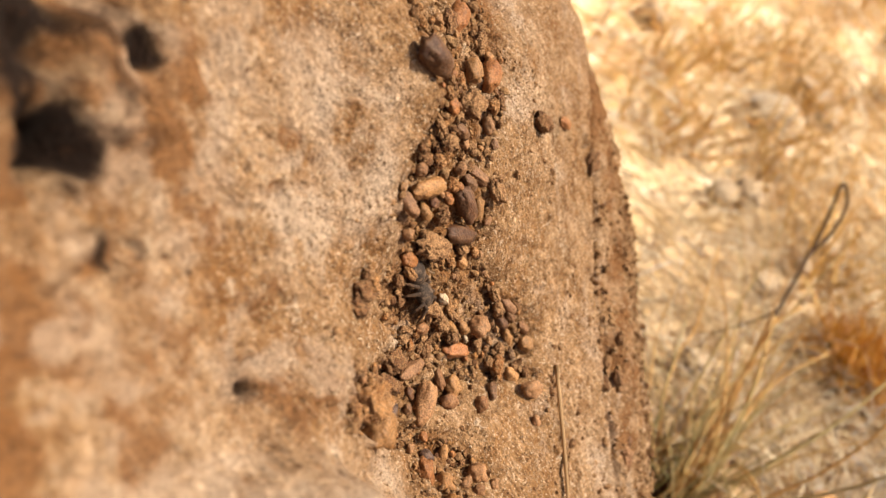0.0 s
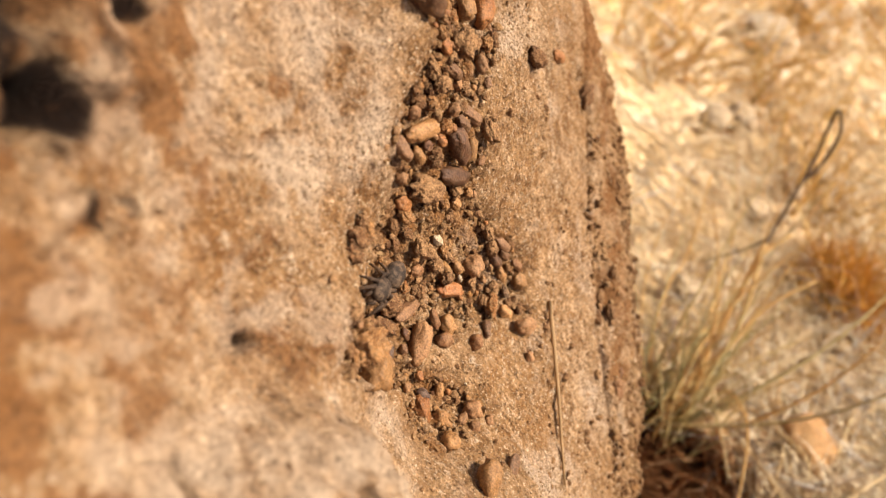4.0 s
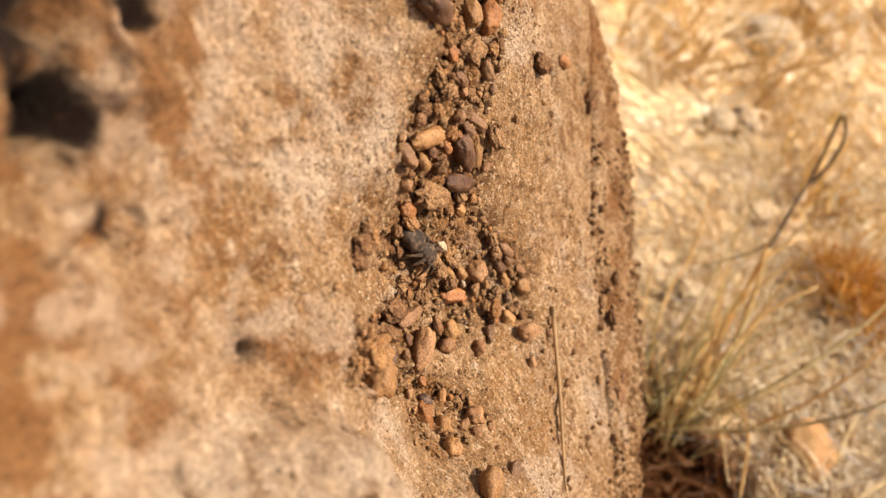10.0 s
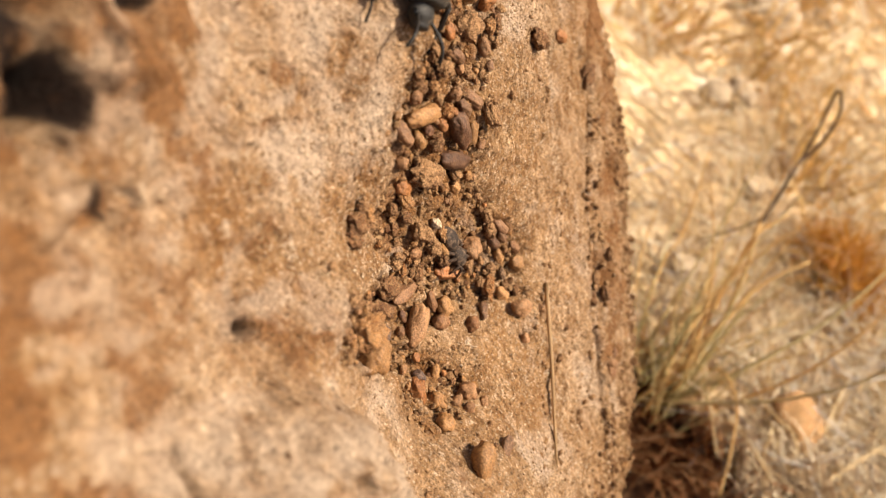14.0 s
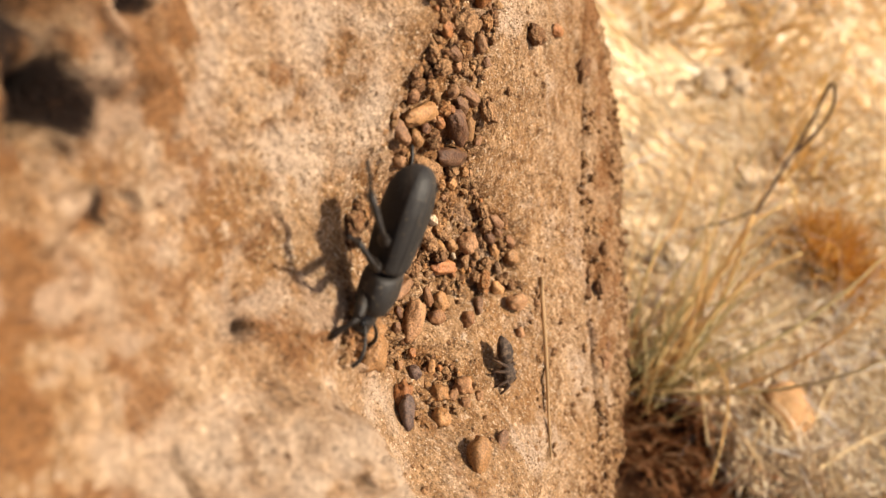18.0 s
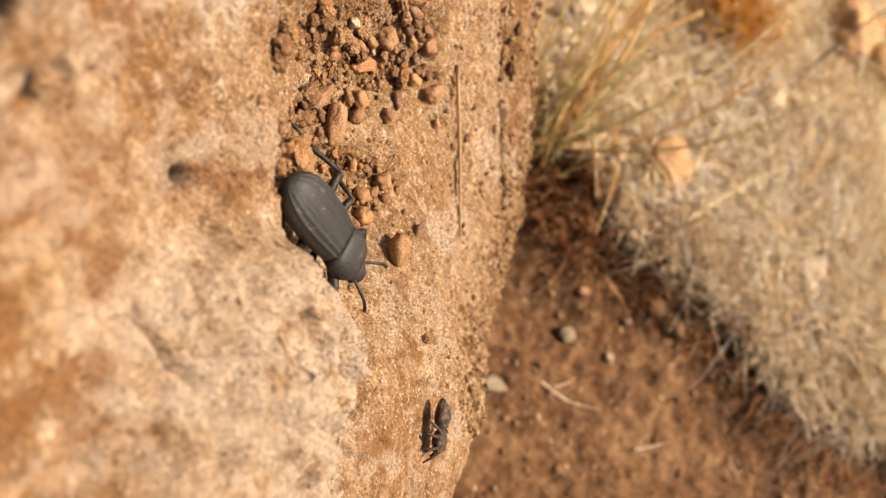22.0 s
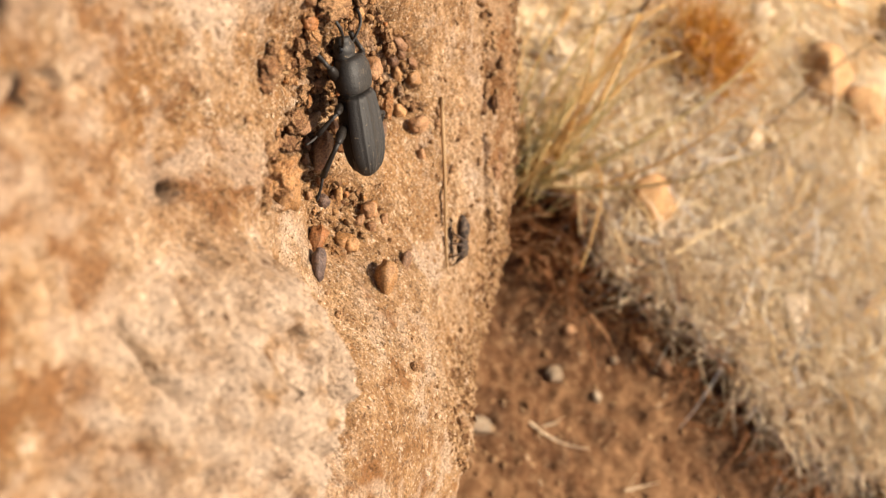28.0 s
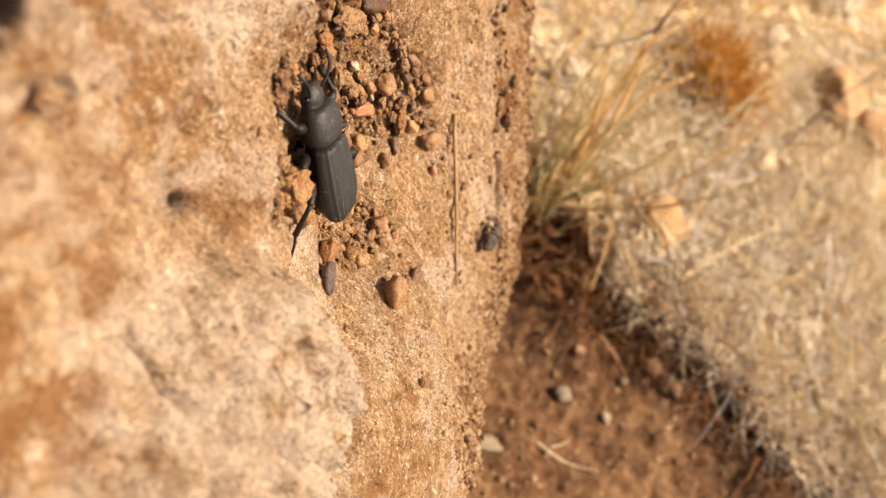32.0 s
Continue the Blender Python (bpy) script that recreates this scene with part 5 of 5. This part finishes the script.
for side in (-1, 1):
    part("eye", ball((side * 1.85, 9.2, 3.2), (0.42, 0.55, 0.5)), EYE, head)
    part("jaw", limb([(side * 0.7, 9.4, 2.6), (side * 0.75, 10.1, 2.4), (side * 0.25, 10.7, 2.2)], [0.4, 0.34, 0.1]), LIMB, head)
    pts, radii = [], []
    for k in range(23):
        f = k / 22
        pts.append((side * (1.2 + 2.6 * f + 0.5 * math.sin(f * 3)), 9.0 + 6.2 * f - 1.2 * f * f, 3.2 + 1.4 * math.sin(f * 2.6)))
        radii.append(0.17 + 0.07 * (k % 2) + 0.08 * f)
    part("antenna", limb(pts, radii), LIMB, head, "beaded black antenna")
LEGS = []


def beetle_leg(side, hip, knee, ankle, toe, thick):
    """A leg that swings about its hip."""
    rel = lambda p: (side * (p[0] - hip[0]), p[1] - hip[1], p[2] - hip[2])
    h, k, a, e = (0, 0, 0), rel(knee), rel(ankle), rel(toe)
    mid = lambda p, q, f, up=0.0: tuple(p[i] + (q[i] - p[i]) * f + (up if i == 2 else 0) for i in range(3))
    leg = part("leg", limb([h, mid(h, k, 0.3), mid(h, k, 0.6), mid(h, k, 0.9), k], [0.45 * thick, 0.62 * thick, 0.72 * thick, 0.55 * thick, 0.35 * thick]), LIMB, beetle)
    leg.location = (side * hip[0] / 1000, hip[1] / 1000, hip[2] / 1000)
    part("shin", limb([k, mid(k, a, 0.3), mid(k, a, 0.75), a], [0.34 * thick, 0.33 * thick, 0.42 * thick, 0.46 * thick]), LIMB, leg)
    pts = [mid(a, e, q, 0.18 * math.sin(q * 3.1)) for q in np.linspace(0, 1, 11)]
    foot = part("foot", limb(pts, [0.19 + 0.06 * (q % 2) for q in range(11)], 6), LIMB, leg)
    LEGS.append((leg, side))
    return leg


for side in (-1, 1):
    beetle_leg(side, (1.9, 5.0, 2.2), (5.4, 7.0, 3.4), (6.4, 10.2, 1.0), (5.6, 12.8, 0.1), 1.15)
for side in (-1, 1):
    beetle_leg(side, (2.2, 1.2, 2.1), (6.6, 1.6, 3.6), (8.8, -0.8, 0.9), (11.2, -1.2, 0.1), 0.95)
for side in (-1, 1):
    beetle_leg(side, (2.1, -1.8, 2.2), (7.4, -3.6, 4.2), (8.0, -8.6, 1.2), (8.8, -12.2, 0.1), 1.05)

spider = new("spider")
tagged(spider, "small speckled brown spider on the pebbles", "spider")
part("abdomen", loft([(-5.4, 0.12, 1.5, 1.2), (-5.0, 0.55, 1.9, 0.9), (-4.2, 1.15, 2.5, 0.6), (-3.2, 1.6, 2.9, 0.4), (-2.2, 1.75, 3.0, 0.4), (-1.3, 1.6, 2.8, 0.5), (-0.6, 1.1, 2.4, 0.7), (-0.2, 0.5, 2.0, 1.0)], 24), FUR, spider, "speckled oval abdomen")
part("carapace", ball((0, 1.5, 1.6), (1.6, 2.0, 1.2), 3), FUR, spider, "dark furry carapace")
for side in (-1, 1):
    part("eye", ball((side * 0.4, 2.85, 1.9), (0.28, 0.2, 0.28)), EYE, spider)
    part("palp", limb([(side * 0.5, 2.6, 1.2), (side * 0.8, 3.5, 1.3), (side * 0.5, 4.2, 0.5)], [0.28, 0.32, 0.2]), FURLEG, spider)
    for k, (a, reach) in enumerate(((66, 3.1), (30, 2.3), (-25, 2.3), (-62, 2.8))):
        c, d = math.cos(radians(a)), math.sin(radians(a))
        base = (side * 1.0, 1.2 + d * 1.0, 1.2)
        part("leg", limb([base, (base[0] + side * c * reach * 0.35, base[1] + d * reach * 0.35, 2.1), (base[0] + side * c * reach * 0.7, base[1] + d * reach * 0.7, 1.1), (base[0] + side * c * reach, base[1] + d * reach, 0.0)], [0.34, 0.34, 0.24, 0.12]), FURLEG, spider)


# stones that the beetle pushes down the seam
def loose(u, v, size, tone, label):
    ob = new("loose_pebble", pebble_mesh(rng.randrange(5), tone))
    ob.data = ob.data.copy()
    for p in ob.data.vertices:
        p.co = Vector((p.co.x * size[0], p.co.y * size[1], p.co.z * size[2])) / 1000
    tagged(ob, label, "pebble", "loose pebbles")
    return ob


dark_loose = loose(79, 17, (5.4, 2.4, 2.2), "v", "dark violet-brown elongated loose pebble in the seam")
rust_loose = loose(80, 22, (4.6, 2.4, 2.2), "o", "amber loose pebble in the seam")
tan_loose = loose(77, 19, (3.3, 2.6, 2.4), "a", "tan loose pebble in the seam")


def face_frame(at, forward, normal=NORMAL):
    z = (normal - forward * normal.dot(forward)).normalized()
    x = forward.cross(z)
    return Matrix.Translation(at) @ Matrix((x, forward, z)).transposed().to_4x4()


def raw(u, v, h):
    return Vector((S * (v + h), u, FACE_Z * 1000 - S * v + S * h)) / 1000


def crawl(front, back, up=NORMAL):
    """The beetle's pose from the ends of its body, millimetres on the face."""
    a, b = raw(*front), raw(*back)
    forward = (a - b).normalized()
    m = face_frame((a + b) / 2, forward, up)
    return m @ Matrix.Translation((0, 0, -0.0034))


ROLLED = Vector((0.93, 0.12, 0.28))
TILTED, HALF = Vector((0.62, -0.15, 0.77)), Vector((0.65, -0.09, 0.75))


def settle(u, v, turn):
    """The spider's pose on the face."""
    a = radians(turn)
    return face_frame(on_face(u, v, 0.9), DOWN * math.cos(a) + ALONG * math.sin(a))


def lie(u, v, turn, lift):
    a = radians(turn)
    return face_frame(on_face(u, v, lift), DOWN * math.cos(a) + ALONG * math.sin(a))


def motions():
    walk(beetle, [
        (0, crawl((107.3, -52.2, 8.6), (119.8, -68.2, 11.3))),
        (12.8, crawl((107.3, -52.2, 8.6), (119.8, -68.2, 11.3))),
        (14, crawl((88.0, -33.4, 8.1), (100.6, -49.4, 10.8))),
        (14.5, crawl((86.2, -23.0, 8.1), (93.5, -42.4, 11.2))),
        (16.5, crawl((64.6, -14.0, 4.5), (79.4, -27.8, 10.1), ROLLED)),
        (17, crawl((63.6, -8.2, 5.3), (77.3, -23.8, 6.9), ROLLED)),
        (17.5, crawl((62.0, -8.0, 3.4), (77.2, -22.4, 8.4), ROLLED)),
        (18, crawl((62.3, -4.8, 1.5), (73.6, -23.2, 11.5), ROLLED)),
        (18.5, crawl((65.6, 0.8, 1.2), (74.0, -17.8, 7.2), ROLLED)),
        (19, crawl((65.4, 2.3, 1.4), (73.9, -16.0, 5.0), ROLLED)),
        (19.5, crawl((66.8, 6.4, 1.3), (76.2, -11.3, 2.6), ROLLED)),
        (20, crawl((62.0, 5.4, 2.0), (74.7, -10.5, 2.2), ROLLED)),
        (20.5, crawl((66.7, 9.5, -0.4), (68.5, -10.8, 2.2))),
        (21, crawl((67.6, 12.2, -0.3), (71.0, -8.0, -0.7), HALF)),
        (21.5, crawl((62.8, 14.4, 3.6), (61.7, -5.9, -0.1), HALF)),
        (22, crawl((61.5, 16.6, 4.4), (60.9, -3.5, 0.5), HALF)),
        (22.5, crawl((75.3, 19.7, 0.1), (60.3, 5.2, -0.2), HALF)),
        (23, crawl((79.6, 15.6, -1.6), (59.5, 19.4, 0.8), TILTED)),
        (23.5, crawl((80.0, 16.4, -0.8), (59.7, 19.6, 0.3), TILTED)),
        (24, crawl((78.8, 10.2, -1.7), (60.7, 19.2, 2.1), TILTED)),
        (24.5, crawl((84.3, 10.9, -3.2), (68.1, 22.6, 1.0), TILTED)),
        (26.5, crawl((94.5, 6.2, -3.0), (75.9, 14.9, -2.4))),
        (27, crawl((88.1, -2.4, 1.3), (80.1, 15.6, -4.4))),
        (27.5, crawl((94.7, -3.6, -0.9), (83.2, 13.6, -1.0))),
        (28, crawl((92.6, -4.2, -1.7), (83.8, 14.4, -0.5))),
        (28.5, crawl((89.3, -0.6, -1.1), (81.3, 18.3, -1.5))),
        (29, crawl((82.8, 1.5, -1.7), (78.4, 21.4, -0.9))),
        (29.5, crawl((83.6, -0.8, -5.2), (77.3, 17.8, 1.7))),
        (30, crawl((76.4, -3.1, -3.6), (78.6, 17.0, -0.7), HALF)),
        (30.5, crawl((61.0, -4.5, 0.2), (82.1, 10.3, -1.7), HALF)),
        (31, crawl((60.4, -7.8, 1.6), (80.8, 8.6, -1.3), HALF)),
        (31.5, crawl((75.7, -6.9, -1.9), (78.5, 13.5, -2.6))),
        (32, crawl((78.1, -9.8, -1.0), (73.5, 10.1, -2.0))),
    ])
    walk(spider, [
        (0, settle(87.2, -7.3, 2)),
        (0.8, settle(82.5, -1.2, -60)),
        (1, settle(81.2, -0.8, -69)),
        (2, settle(80.8, -3.9, -85)),
        (2.5, settle(79.8, -3.4, -86)),
        (3.5, settle(76.2, -4.4, -99)),
        (5.5, settle(77.5, -7.7, -70)),
        (6, settle(78.3, -7.6, -70)),
        (8, settle(79.5, -8.7, -60)),
        (8.25, settle(79.8, -7.0, 10)),
        (8.5, settle(80.0, -5.4, 81)),
        (9, settle(82.4, -4.9, 83)),
        (10, settle(87.3, -5.0, 29)),
        (13, settle(94.1, 0.5, 32)),
        (14.5, settle(99.4, 10.9, -1)),
        (16.5, settle(96.5, 21.1, -22)),
        (17, settle(96.3, 20.6, -42)),
        (17.5, settle(95.1, 25.8, -7)),
        (18, settle(94.1, 28.9, -17)),
        (18.5, settle(92.5, 37.1, -40)),
        (19, settle(91.4, 50.0, -41)),
        (19.5, settle(86.0, 52.0, -58)),
        (20, settle(76.8, 54.6, -104)),
        (21, settle(55.2, 44.4, -43)),
        (21.5, settle(51.7, 42.1, -48)),
        (22, settle(51.8, 44.8, -51)),
        (22.5, settle(50.2, 43.2, -60)),
        (23, settle(51.3, 44.3, -68)),
        (24, settle(51.3, 45.4, -44)),
        (24.5, settle(52.7, 43.9, -50)),
        (25.5, settle(74.0, 47.0, -95)),
        (26.5, settle(94.2, 51.5, -140)),
        (27, settle(96.6, 54.4, -139)),
        (27.5, settle(99.0, 53.0, -88)),
        (28, settle(101.4, 51.6, -36)),
        (28.7, settle(102.0, 52.2, 30)),
        (29.3, settle(103.0, 52.6, 90)),
        (30, settle(104.0, 53.1, 144)),
        (32, settle(113.0, 58.1, 73)),
    ])
    for k, (leg, side) in enumerate(LEGS):
        rest = leg.matrix_basis.copy()
        beat = (0, 3, 3, 0, 0, 3)[k]
        rows = [(0, rest), (13.4, rest)]
        for j in range(76):
            t = 13.6 + 0.24 * j
            still = 0.35 if 24.7 < t < 27.5 else 1.0
            swing = math.sin(j * 1.25 + beat)
            rows.append((t, rest @ pose(0, 0, 0, 0, side * 7 * max(math.cos(j * 1.25 + beat), 0) * still, 14 * swing * still)))
        rows.append((32, rest))
        walk(leg, rows)
    walk(dark_loose, [(0, lie(76.2, 7.4, 15, 0.9)), (17.2, lie(76.2, 7.4, 15, 0.9)), (17.9, lie(72.0, 16.0, 45, 1.2)), (18.5, lie(69.3, 21.6, 70, 1.0)), (21.5, lie(69.0, 21.4, 70, 1.0)), (23, lie(67.8, 18.4, 40, 1.0)), (32, lie(67.8, 18.4, 40, 1.0))])
    walk(rust_loose, [(0, lie(78.2, 19.4, 80, 0.9)), (17.3, lie(78.2, 19.4, 80, 0.9)), (18.4, lie(71.1, 15.5, 30, 0.9)), (21.5, lie(71.1, 15.5, 30, 0.9)), (23, lie(72.2, 18.0, 20, 0.9)), (32, lie(72.2, 18.0, 20, 0.9))])
    walk(tan_loose, [(0, lie(79.9, 22.6, -62, 0.9)), (17.3, lie(79.9, 22.6, -62, 0.9)), (18.4, lie(81.7, 23.5, -40, 0.9)), (21.5, lie(81.7, 23.5, -40, 0.9)), (23, lie(76.6, 23.5, -20, 0.9)), (32, lie(76.6, 23.5, -20, 0.9))])


motions()
